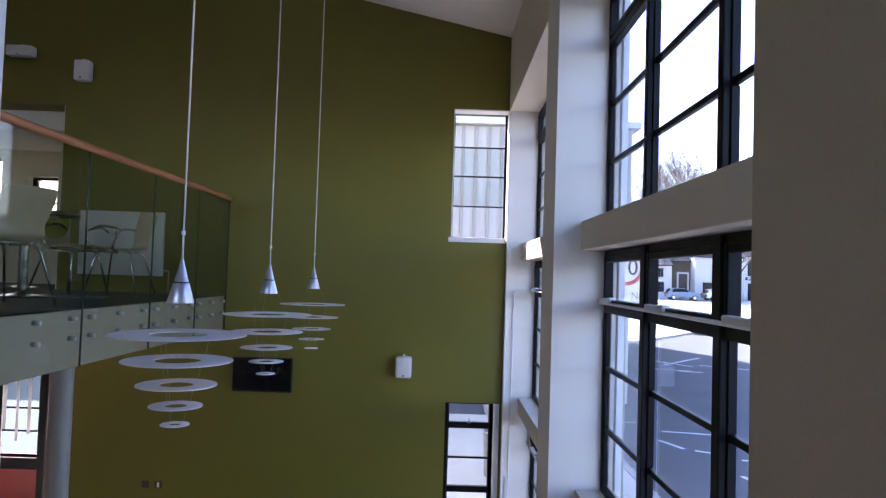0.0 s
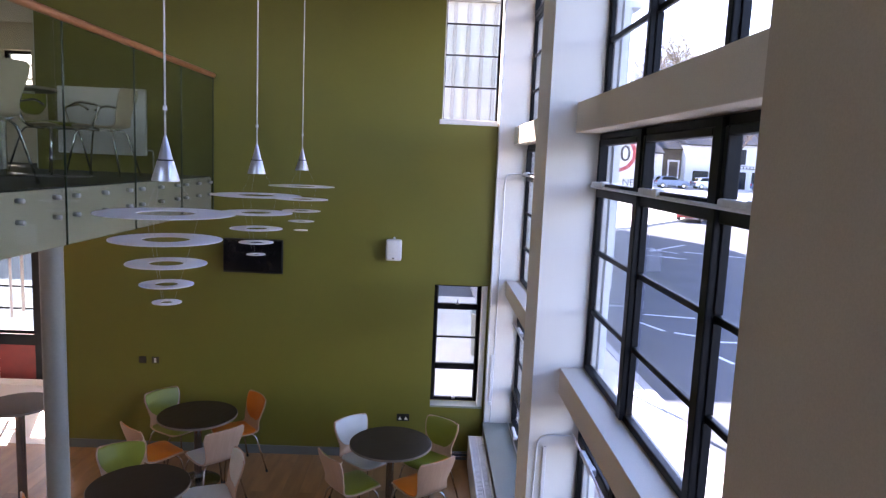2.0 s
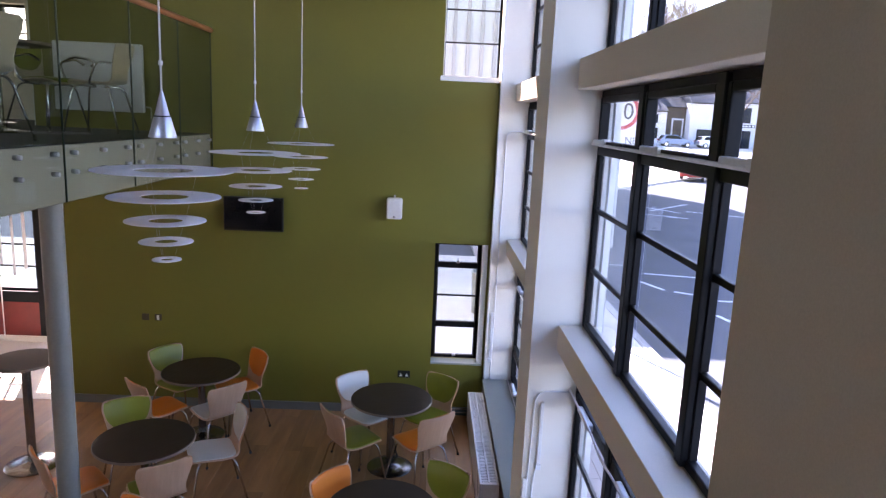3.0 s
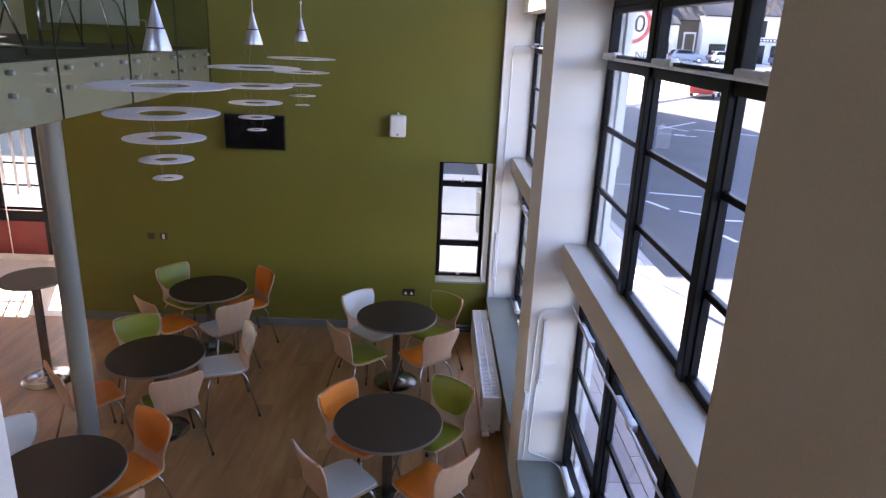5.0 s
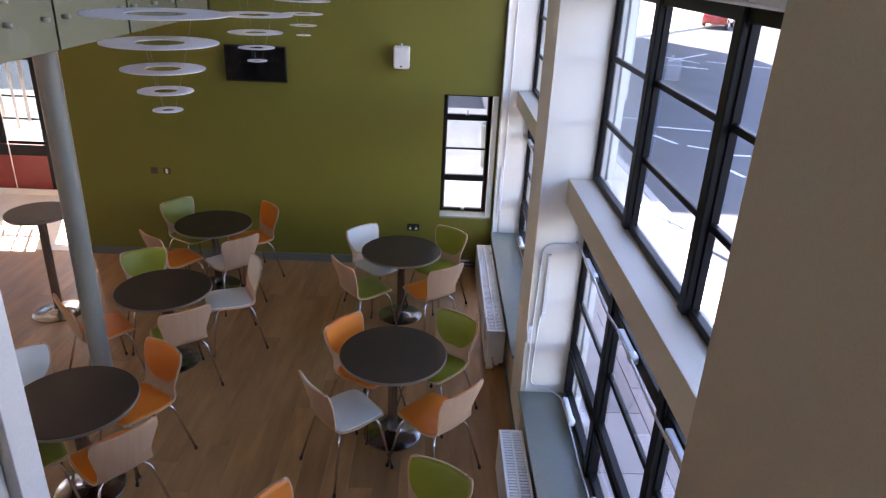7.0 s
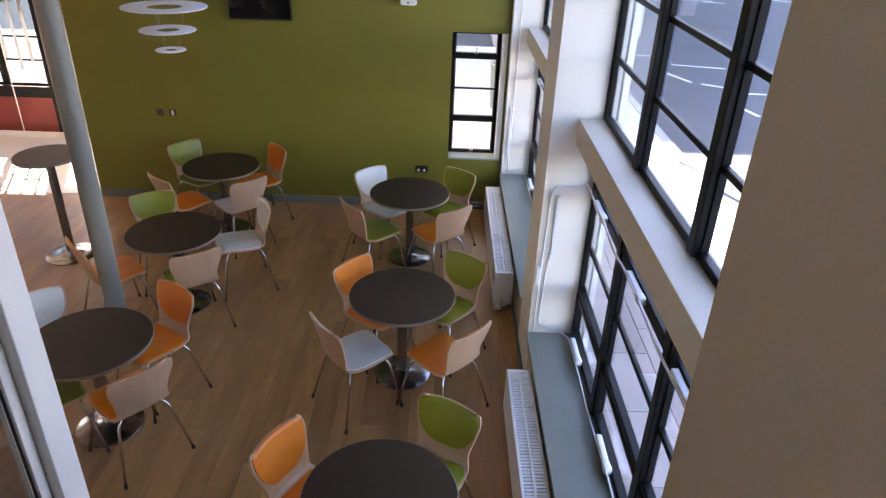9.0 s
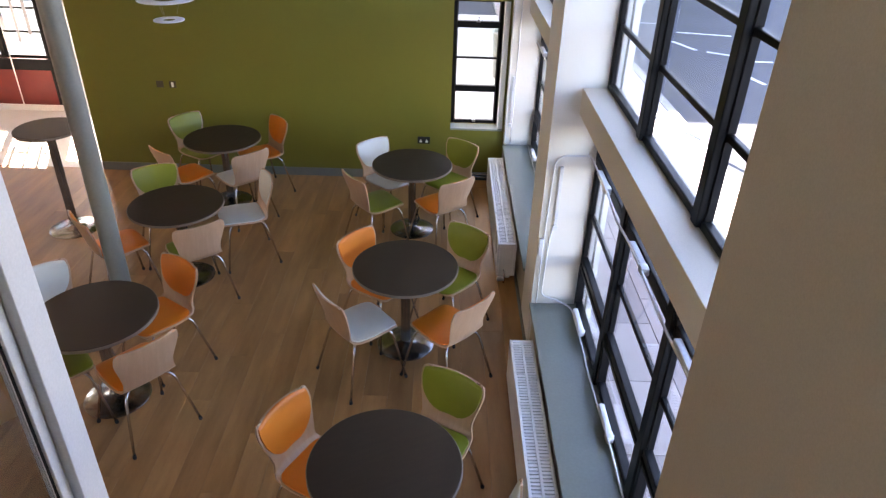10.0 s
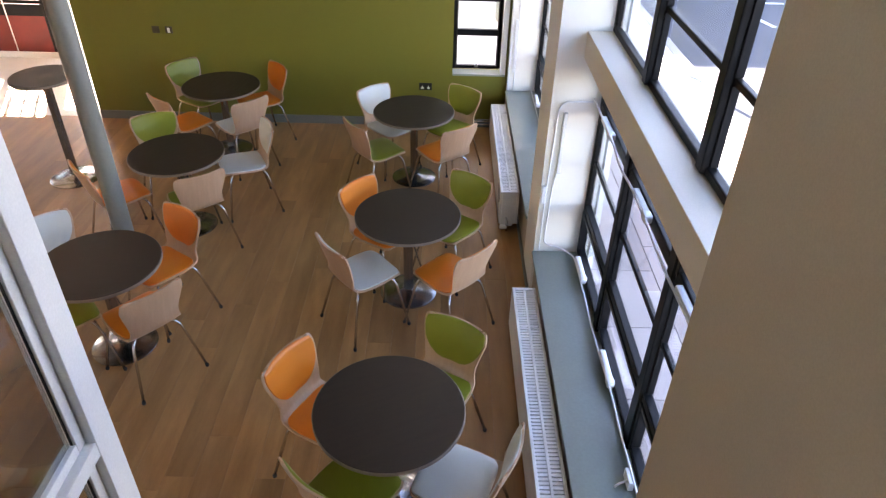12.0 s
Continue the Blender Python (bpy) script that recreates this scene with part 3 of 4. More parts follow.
def chair_pose(x, y, facing):
    return pose(x, y, 0, 0, 0, facing - 90)


CHAIRS = {
    "orange": [(-0.608, 4.502, -38), (-0.06, 3.941, 136), (-0.75, 2.603, -29), (-0.134, 5.916, 128), (-2.176, 3.981, -124), (-2.102, 3.396, 140), (-2.89, 4.966, 44), (-2.166, 7.064, -140), (-2.782, 6.429, 51)],
    "lime": [(-0.071, 6.49, -128), (-0.763, 5.909, 38), (-0.045, 4.607, -127), (-0.15, 2.795, -119), (-0.555, 2.106, 51), (-2.727, 5.617, -61), (-2.222, 4.927, 127), (-2.849, 7.103, -38), (-2.645, 3.387, 41)],
    "whitepad": [(-0.704, 6.47, -48), (-0.693, 3.949, 39), (-0.002, 2.184, 159), (-2.809, 3.859, -42), (-1.975, 5.59, -153), (-2.219, 6.414, 136)],
}
WORDS = {"orange": "beech plywood cafe chair with orange pads, chrome legs", "lime": "beech plywood cafe chair with lime green pads, chrome legs",
         "whitepad": "beech plywood cafe chair with off-white pads, chrome legs"}
for colour, rows in CHAIRS.items():
    first = cafe_chair(colour, WORDS[colour])
    first.matrix_basis = chair_pose(*rows[0])
    for row in rows[1:]:
        copy_thing(first, chair_pose(*row))


def round_table(label, group, radius=0.4, height=0.74, top="walnut", base=0.225, pole=0.038):
    t = thing("round_table", label, "table", Matrix.Identity(4), group)
    h = height
    part("tabletop", lathe(B(), [(0, h - 0.025), (radius - 0.004, h - 0.025), (radius - 0.004, h - 0.003), (radius - 0.007, h), (0, h)], 64), top, t, "", 40)
    part("edge_band", lathe(B(), [(radius - 0.0038, h - 0.026), (radius, h - 0.025), (radius, h - 0.006), (radius - 0.0038, h - 0.004)], 64, closed=True), "edgeband", t, "pale edge band of the top", 40)
    part("pole", lathe(B(), [(pole, 0.02), (pole, h - 0.03), (0.0, h - 0.03)], 28), "pedestal", t, "", 40)
    part("base_plate", lathe(B(), [(0, 0.0), (base, 0.0), (base + 0.002, 0.006), (base - 0.006, 0.012), (base * 0.6, 0.022), (pole + 0.02, 0.034), (pole + 0.002, 0.05), (0, 0.05)], 56), "pedestal", t, "polished round foot plate", 35)
    bm = B()
    for a in range(4):
        d = Vector((math.cos(a * math.pi / 2 + 0.8), math.sin(a * math.pi / 2 + 0.8), 0))
        tube(bm, [d * 0.02 + Vector((0, 0, h - 0.045)), d * 0.26 + Vector((0, 0, h - 0.034))], 0.011, 6)
    part("spider", bm, "steel", t)
    return t


first = round_table("round dark brown cafe table on a chrome pedestal", "cafe tables")
TABLES = [(-0.43, 6.24), (-0.385, 4.315), (-0.378, 2.405), (-2.43, 5.22), (-2.485, 6.785), (-2.41, 3.615)]
first.matrix_basis = pose(*TABLES[0], 0, 0, 0, 10)
for k, (x, y) in enumerate(TABLES[1:]):
    copy_thing(first, pose(x, y, 0, 0, 0, 25 * k))
high = round_table("tall grey-brown bar table on a chrome pedestal", "", 0.30, 1.08, "greytop", 0.24, 0.04)
high.matrix_basis = pose(-3.88, 6.05, 0)

gallery_table = round_table("round dark table standing on the gallery carpet", "", 0.42)
gallery_table.matrix_basis = pose(-3.74, 5.72, DECK)
arm = cafe_chair("", "pale plywood armchair with chrome arms and legs", True, "ply_edge")
arm.matrix_basis = pose(-3.18, 4.55, DECK, 0, 0, 72)
copy_thing(arm, pose(-3.27, 6.50, DECK, 0, 0, 92))
padded = cafe_chair("lime", "plywood armchair with olive green pads on the gallery", True, "ply_edge")
padded.matrix_basis = pose(-3.72, 6.42, DECK, 0, 0, -105)


# ---- pendants ----
def pendant():
    p = thing("pendant_lamp", "aluminium cone pendant with stacked pale rings", "lamp", Matrix.Identity(4), "row of pendants")
    top = roof_z(-1.384)
    part("shade", lathe(B(), [(0.0605, 3.332), (0.062, 3.330), (0.0625, 3.334), (0.036, 3.428), (0.033, 3.432), (0.008, 3.532), (0.004, 3.545), (0.0, 3.545)], 32), "alu", p, "satin aluminium cone shade", 30)
    part("seam_ring", lathe(B(), [(0.0385, 3.424), (0.0395, 3.424), (0.0385, 3.430), (0.0375, 3.430)], 32, closed=True), "black", p)
    bm = B()
    tube(bm, [(0, 0, 3.54), (0, 0, top)], 0.0048, 8)
    part("cord", bm, "plastic", p, "pale twisted cord")
    bm = B()
    lathe(bm, [(0, 3.655), (0.010, 3.655), (0.010, 3.675), (0, 3.675)], 12)
    part("cord_grip", bm, "plastic", p)
    part("ceiling_rose", lathe(B(), [(0, top - 0.03), (0.045, top - 0.03), (0.05, top), (0, top)], 24), "plastic", p)
    zs = [(3.178, 0.315), (3.054, 0.255), (2.940, 0.185), (2.840, 0.124), (2.752, 0.068)]
    for z, r in zs:
        part("ring", lathe(B(), [(r * 0.42, z - 0.002), (r - 0.001, z - 0.002), (r, z), (r - 0.001, z + 0.002), (r * 0.42, z + 0.002)], 56, closed=True), "brushed_disc", p, "flat frosted ring")
    for k in range(3):
        a = 2 * math.pi * k / 3 + 0.5
        bm = B()
        tube(bm, [(0.05 * math.cos(a), 0.05 * math.sin(a), 3.345)] + [(r * 0.47 * math.cos(a), r * 0.47 * math.sin(a), z) for z, r in zs], 0.0005, 5)
        part("wire", bm, "steel", p)
    return p


first = pendant()
first.matrix_basis = pose(-1.384, 3.14, 0)
for y in (4.80, 6.50):
    copy_thing(first, pose(-1.384, y, 0))


# ---- things on the walls ----
tv = thing("television", "flat black television hung on the green wall", "television")
bm = B()
box(bm, -2.41, -1.755, 7.40, 7.445, 2.15, 2.53, 0.006)
part("casing", bm, "black", tv)
bm = B()
box(bm, -2.397, -1.768, 7.3975, 7.3995, 2.168, 2.517)
part("screen", bm, "screen", tv)
bm = B()
box(bm, -2.2, -1.96, 7.445, 7.519, 2.25, 2.43, 0.004)
part("bracket", bm, "black", tv)


def speaker(x, z, label, w=0.175, h=0.235):
    s = thing("loudspeaker", label, "speaker", pose(x, WALL_Y, z), "wall speakers")
    bm = B()
    box(bm, -w / 2, w / 2, -0.15, -0.035, -h / 2, h / 2, 0.022)
    part("cabinet", bm, "plastic", s, "", 40)
    bm = B()
    box(bm, -w * 0.42, w * 0.42, -0.157, -0.1502, -h * 0.44, h * 0.46, 0.004)
    part("grille", bm, "gloss", s)
    bm = B()
    box(bm, -0.012, 0.012, -0.16, -0.1572, -h * 0.40, -h * 0.34, 0.001)
    part("badge", bm, "black", s)
    bm = B()
    tube(bm, bend([(0, -0.001, 0.02), (0, -0.03, 0.02), (0, -0.03, h / 2 + 0.014), (0, -0.09, h / 2 + 0.014)], 0.015), 0.012, 8)
    part("bracket", bm, "plastic", s)
    return s


speaker(-0.525, 2.47, "white box loudspeaker bracketed to the green wall")
speaker(-4.24, 5.67, "white box loudspeaker high on the green wall")
speaker(-4.95, 5.87, "white box loudspeaker high above the opening", 0.3, 0.12)

so = thing("socket_plate", "black twin power socket on the green wall", "socket")
bm = B()
box(bm, -0.43, -0.284, WALL_Y - 0.012, WALL_Y - 0.001, 0.45, 0.536, 0.004)
part("plate", bm, "black", so)
for x in (-0.392, -0.322):
    bm = B()
    box(bm, x - 0.017, x + 0.017, WALL_Y - 0.0145, WALL_Y - 0.0122, 0.466, 0.484, 0.002)
    box(bm, x - 0.006, x + 0.006, WALL_Y - 0.0145, WALL_Y - 0.0122, 0.4845, 0.502, 0.002)
    part("socket", bm, "plastic", so, "pale socket face")
    bm = B()
    box(bm, x - 0.008, x + 0.008, WALL_Y - 0.016, WALL_Y - 0.0122, 0.514, 0.528, 0.001)
    part("rocker", bm, "black", so)
for x, mat, lab in ((-3.36, "bronze", "metal blank plate on the green wall"), (-3.215, "plastic", "white switch plate on the green wall")):
    s = thing("switch_plate", lab, "switch")
    bm = B()
    box(bm, x - 0.040, x + 0.040, WALL_Y - 0.01, WALL_Y - 0.001, 1.035, 1.112, 0.003)
    part("plate", bm, "bronze", s)
    bm = B()
    box(bm, x - 0.014, x + 0.014, WALL_Y - 0.015, WALL_Y - 0.0102, 1.045, 1.10, 0.002)
    part("rocker", bm, mat, s)


# ---- radiators ----
def radiator(y0, y1, label):
    r = thing("radiator", label, "radiator", pose(0, y0, 0), "convector radiators")
    n = y1 - y0
    x0, x1, zt = 0.392, 0.560, 0.425
    bm = B()
    box(bm, x0, x0 + 0.02, 0, n, 0.09, zt, 0.004)
    part("front_panel", bm, "gloss", r)
    bm = B()
    box(bm, x1 - 0.02, x1, 0, n, 0.09, zt, 0.004)
    part("rear_panel", bm, "gloss", r)
    for y in (0.0, n - 0.03):
        bm = B()
        box(bm, x0 + 0.0205, x1 - 0.0205, y, y + 0.03, 0.09, zt - 0.001, 0.003)
        part("end_cap", bm, "gloss", r)
    bm = B()
    box(bm, (x0 + x1) / 2 - 0.008, (x0 + x1) / 2 + 0.008, 0.0305, n - 0.0305, 0.12, zt + 0.002, 0.002)
    part("centre_bar", bm, "gloss", r)
    bm = B()
    k = int((n - 0.08) / 0.026)
    for i in range(k):
        y = 0.045 + i * (n - 0.09) / (k - 1)
        for p, q in ((x0 + 0.0205, (x0 + x1) / 2 - 0.0085), ((x0 + x1) / 2 + 0.0085, x1 - 0.0205)):
            box(bm, p, q, y - 0.0088, y + 0.0088, zt - 0.02, zt - 0.004)
    tagged(part("grille", bm, "gloss", r, "slotted top grille"), kind="stuff")
    bm = B()
    box(bm, x0 + 0.022, x1 - 0.022, 0.031, n - 0.031, 0.12, zt - 0.09)
    part("fins", bm, "skirting", r)
    bm = B()
    tube(bm, [(0.46, -0.07, 0.06), (0.46, -0.07, 0.15), (0.46, 0.01, 0.15)], 0.009, 8)
    part("pipe", bm, "chrome", r)
    bm = B()
    tube(bm, [(0.46, -0.07, 0.10), (0.40, -0.07, 0.10), (0.395, -0.07, 0.10)], [0.018, 0.024, 0.018], 12)
    part("valve", bm, "plastic", r)
    for y in (0.12, n - 0.12):
        bm = B()
        box(bm, x0 + 0.03, x1 - 0.03, y - 0.015, y + 0.015, 0.0, 0.0895, 0.002)
        part("leg", bm, "gloss", r)
    return r


radiator(5.23, 7.21, "long low white convector radiator under the sill")
radiator(1.50, 3.86, "long low white convector radiator under the sill")
wr = thing("wall_radiator", "white panel radiator on the green gallery wall", "radiator")
bm = B()
box(bm, -4.19, -3.25, 7.41, 7.47, 3.39, 4.10, 0.012)
part("panel", bm, "gloss", wr, "", 40)
for x in (-4.0, -3.45):
    bm = B()
    box(bm, x - 0.02, x + 0.02, 7.47, 7.519, 3.6, 3.9, 0.002)
    part("bracket", bm, "gloss", wr)
bm = B()
tube(bm, bend([(-3.24, 7.44, 3.45), (-3.18, 7.44, 3.45), (-3.18, 7.44, 3.203)], 0.02), 0.009, 8)
part("pipe", bm, "steel", wr)
pipe = thing("heating_pipe", "grey heating pipes low along the wall", "pipe")
for z, y1 in ((0.05, 7.48), (0.085, 7.48)):
    bm = B()
    tube(bm, [(0.575, 1.5, z), (0.575, y1, z)], 0.011, 8)
    part("pipe_run", bm, "skirting", pipe)
for z in (0.05, 0.09):
    bm = B()
    tube(bm, [(-0.1, 7.485, z), (0.57, 7.485, z)], 0.011, 8)
    part("pipe_run", bm, "chrome", pipe)


# ---- window openers, cable and trunking ----
def opener(y, z, label, arm=False):
    o = thing("window_opener", label, "window opener", pose(0.882, y, z), "window openers")
    bm = B()
    box(bm, -0.020, 0.016, -0.10, 0.13, -0.016, 0.016, 0.007)
    part("housing", bm, "plastic", o, "", 40)
    bm = B()
    box(bm, -0.028, 0.018, -0.165, -0.1005, -0.023, 0.023, 0.010)
    part("motor_head", bm, "plastic", o, "", 40)
    bm = B()
    box(bm, -0.0215, -0.0205, -0.06, 0.06, -0.008, 0.008)
    part("label_strip", bm, "gloss", o)
    bm = B()
    tube(bm, [(0.0, -0.125, 0.0), (0.026, -0.125, 0.0)], 0.007, 8)
    part("chain", bm, "steel", o)
    if arm:
        bm = B()
        box(bm, -0.012, 0.012, -0.50, -0.1655, -0.010, 0.010, 0.003)
        part("chain_arm", bm, "black", o, "black chain guide")
    return o


for ys, low in (((3.86, 2.95, 2.13), (3.93, 2.94)), ((7.02, 6.10, 5.20), (7.02, 6.10, 5.20))):
    for y in ys:
        opener(y, 1.695, "white electric chain opener on the window frame")
    for y in low:
        opener(y, 0.56, "white electric chain opener low on the window frame")
for y in (4.06, 3.10, 2.18, 7.25, 6.35, 5.45):
    opener(y, 3.375, "white chain opener with black guide on the transom", True)


def cable(pts, label, r=0.006, mat="plastic"):
    bm = B()
    tube(bm, bend(pts, 0.09, 8), r, 8)
    return tagged(part("cable", bm, mat), label, "cable")


Y = COL_Y0 - 0.012
cable([(0.868, Y - 0.02, 3.36), (0.868, 1.48, 3.36)], "white cable run along the window transom", 0.009)
cable([(0.868, 7.44, 3.36), (0.868, COL_Y1 + 0.02, 3.36)], "white cable run along the window transom", 0.009)
cable([(0.86, Y, 1.70), (0.635, Y, 1.70), (0.615, Y, 0.98), (0.615, Y, 0.52), (0.615, Y, 0.492)], "white cable looped on the column")
cable([(0.862, 1.48, 1.62), (0.862, 2.05, 1.69), (0.862, 2.42, 1.672), (0.858, 2.75, 1.70), (0.862, 3.1, 1.70), (0.858, 3.36, 1.675), (0.862, 3.62, 1.71), (0.86, Y, 1.72)], "white cable along the lower window", 0.007)
cable([(0.67, Y, 1.16), (0.655, Y, 1.0), (0.645, Y, 0.56), (0.75, Y - 0.02, 0.545), (0.862, Y - 0.12, 0.54), (0.862, 3.64, 0.545), (0.862, 3.36, 0.53), (0.862, 3.05, 0.545), (0.862, 2.72, 0.58), (0.862, 2.43, 0.565), (0.862, 2.15, 0.58), (0.862, 1.48, 0.56)], "white cable dropping to the sill")
YE = 7.455
cable([(0.86, YE, 3.37), (0.68, YE, 3.37), (0.66, YE, 0.9), (0.655, YE, 0.50)], "white cable looped on the end wall")
cable([(0.862, COL_Y1 + 0.05, 1.68), (0.862, YE, 1.68)], "white cable along the lower window")
cable([(0.862, COL_Y1 + 0.05, 0.505), (0.862, YE, 0.505)], "white cable along the sill")
for y, z0, z1, x in ((Y, 1.17, 1.62, 0.685), (YE, 0.75, 1.3, 0.64)):
    t = thing("cable_trunking", "white plastic trunking fixed to the wall", "trunking")
    bm = B()
    box(bm, x - 0.012, x + 0.012, y - 0.012, y + 0.011, z0, z1, 0.003)
    part("cover", bm, "plastic", t)
    bm = B()
    box(bm, x - 0.018, x + 0.018, y - 0.016, y + 0.0112, z0 - 0.04, z0 - 0.001, 0.003)
    part("end_box", bm, "plastic", t)
sw = thing("junction_box", "small white junction box on the column", "junction box")
bm = B()
box(bm, 0.585, 0.615, Y - 0.02, Y + 0.011, 0.92, 1.06, 0.004)
part("lid", bm, "plastic", sw)
trunk = B()
box(trunk, 0.582, 0.60, 7.44, 7.4695, 0.488, 5.37, 0.003)
tagged(part("cable_trunking", trunk, "plastic"), "tall white cable trunking in the corner", "trunking")
stay = thing("window_stay", "white window stay handle resting on the sill", "window stay")
bm = B()
tube(bm, bend([(0.86, 2.16, 0.53), (0.80, 2.14, 0.52), (0.785, 2.14, 0.495)], 0.012), 0.006, 8)
part("arm", bm, "plastic", stay)
bm = B()
box(bm, 0.845, 0.875, 2.12, 2.22, 0.488, 0.55, 0.005)
part("block", bm, "plastic", stay)


# ---- lobby blinds ----
bl = thing("vertical_blind", "white vertical blind slats hanging over the lobby window", "blind")
bm = B()
box(bm, -7.4, -5.72, NORTH - 0.07, NORTH - 0.02, 2.0, 2.04, 0.004)
part("head_rail", bm, "plastic", bl)
rng = random.Random(4)
x = -7.3
while x < -5.76:
    bm = B()
    w = 0.035
    a = radians(rng.uniform(35, 75))
    dx, dy = w * math.cos(a), w * math.sin(a) * 0.4
    q = [(x - dx, NORTH - 0.045 - dy), (x + dx, NORTH - 0.045 + dy)]
    lo = rng.uniform(0.98, 1.22)
    vs = [bm.verts.new((px + ox, py + oy, z)) for ox, oy in ((0, 0), (0.001, -0.0015)) for px, py in q for z in (lo, 2.0)]
    for f in ((0, 1, 3, 2), (4, 5, 7, 6), (0, 1, 5, 4), (2, 3, 7, 6), (0, 2, 6, 4), (1, 3, 7, 5)):
        bm.faces.new([vs[i] for i in f])
    part("slat", bm, "blind", bl)
    x += rng.uniform(0.13, 0.19)
bm = B()
tube(bm, [(-6.2, NORTH - 0.09, 2.0), (-6.2, NORTH - 0.09, 0.10)], 0.008, 8)
part("wand", bm, "plastic", bl, "thin white blind wand")


# ---- street ----
def ring_of(bm, r0, r1, y, seg=36):
    a = [[bm.verts.new((r * math.cos(2 * math.pi * k / seg), yy, r * math.sin(2 * math.pi * k / seg))) for k in range(seg)] for r, yy in ((r0, y), (r1, y), (r1, y + 0.003), (r0, y + 0.003))]
    for p, q in zip(a, a[1:] + a[:1]):
        for k in range(seg):
            bm.faces.new((p[k], p[(k + 1) % seg], q[(k + 1) % seg], q[k]))
    return bm


def lettering(body, size, m, mat, parent):
    cu = bpy.data.curves.new("lettering", "FONT")
    cu.body, cu.size, cu.extrude, cu.align_x, cu.align_y = body, size, 0.001, "CENTER", "CENTER"
    cu.materials.append(M[mat])
    ob = new("lettering", cu)
    ob.parent = parent
    ob.matrix_basis = m
    return ob


sign = thing("road_sign", "white speed zone sign with a red ring on a grey pole", "road sign", pose(2.86, 10.9, 3.72))
bm = B()
box(bm, -0.36, 0.36, 0.0, 0.02, -0.62, 0.36, 0.006)
part("plate", bm, "plastic", sign)
part("red_ring", ring_of(B(), 0.235, 0.295, -0.004), "signred", sign)
lettering("0", 0.36, Matrix.Translation((0.115, -0.003, -0.01)) @ Matrix.Rotation(radians(90), 4, "X"), "black", sign)
lettering("NE", 0.155, Matrix.Translation((0.19, -0.003, -0.46)) @ Matrix.Rotation(radians(90), 4, "X"), "black", sign)
bm = B()
tube(bm, [(0, 0.05, -3.88), (0, 0.05, 0.4)], 0.04, 12)
part("pole", bm, "column", sign)


def house(x0, y0, z0, n, turn, wall, h, rise, label, openings):
    """House front n wide from its left end at x0, y0, turned about it; openings (kind, u, z, width, height)."""
    hs = thing("house", label, "house", pose(x0, y0, z0, 0, 0, turn), "houses across the street")
    bm = B()
    box(bm, 0, n, 0, 8, -1.6, h)
    part("wall", bm, wall, hs)
    bm = B()
    vs = [bm.verts.new(c) for c in ((-0.1, -0.35, h - 0.1), (-0.1, 4, h + rise), (-0.1, 8.35, h - 0.1), (n + 0.1, -0.35, h - 0.1), (n + 0.1, 4, h + rise), (n + 0.1, 8.35, h - 0.1))]
    for f in ((0, 1, 2), (3, 5, 4), (0, 3, 4, 1), (1, 4, 5, 2), (0, 2, 5, 3)):
        bm.faces.new([vs[i] for i in f])
    rf = part("roof", bm, "slate", hs)
    bm = B()
    box(bm, n - 1.0, n - 0.2, 3.5, 4.5, h + rise - 0.6, h + rise + 1.0, 0.03)
    part("chimney", bm, wall, rf)
    bm = B()
    box(bm, -0.05, n + 0.05, -0.46, -0.352, h - 0.2, h - 0.09, 0.02)
    part("gutter", bm, "frame", rf)
    for kind, u, z, w, t in openings:
        bm = B()
        edge = "render" if kind == "porch" else "frame"
        box(bm, u, u + w, -0.09, 0.02, z, z + t, 0.02)
        o = part("window" if kind == "window" else "door", bm, edge, hs)
        if kind == "window":
            k = 3 if w > 1.6 else 2
            for i in range(k):
                for c, d in ((0.06, 0.48), (0.52, 0.94)):
                    bm = B()
                    box(bm, u + 0.06 + i * (w - 0.06) / k, u + (i + 1) * (w - 0.06) / k, -0.10, -0.091, z + t * c, z + t * d)
                    part("pane", bm, "darkwin", o)
        else:
            m = 0.22 if kind == "porch" else 0.06
            bm = B()
            box(bm, u + m, u + w - m, -0.11, -0.091, z + 0.01, z + t - m, 0.005)
            part("door_leaf", bm, "pinkrender" if kind == "porch" else "darkwin", o)
    return hs


house(24.2, 86.0, 1.45, 5.0, 0, "render", 4.3, 2.2, "low white rendered house with a slate roof", [("window", 0.6, 0.8, 1.1, 1.3), ("window", 2.9, 0.8, 1.1, 1.3), ("window", 0.6, 2.7, 1.0, 1.1), ("window", 2.9, 2.7, 1.0, 1.1)])
house(29.25, 87.5, 1.45, 2.85, 0, "pinkrender", 4.9, 2.6, "narrow brown stone house with a white porch door", [("porch", 1.1, 0.0, 1.55, 3.4)])
house(32.15, 86.0, 1.45, 6.2, 0, "render", 5.5, 2.6, "white rendered shop house with dark framed windows", [("window", 1.0, 0.25, 2.0, 1.9), ("window", 4.1, 3.1, 1.0, 1.5), ("door", 4.2, 0.0, 1.0, 2.1)])
house(38.4, 86.0, 1.45, 8.0, 0, "render", 5.75, 2.8, "tall white rendered shop house with a dark sign board", [("window", 0.45, 3.15, 0.95, 1.9), ("window", 3.2, 3.15, 0.95, 1.9), ("window", 5.6, 3.15, 0.95, 1.9), ("door", 0.5, 0.0, 1.1, 2.2), ("window", 2.4, 0.5, 2.2, 1.7), ("window", 5.4, 0.5, 2.0, 1.7)])
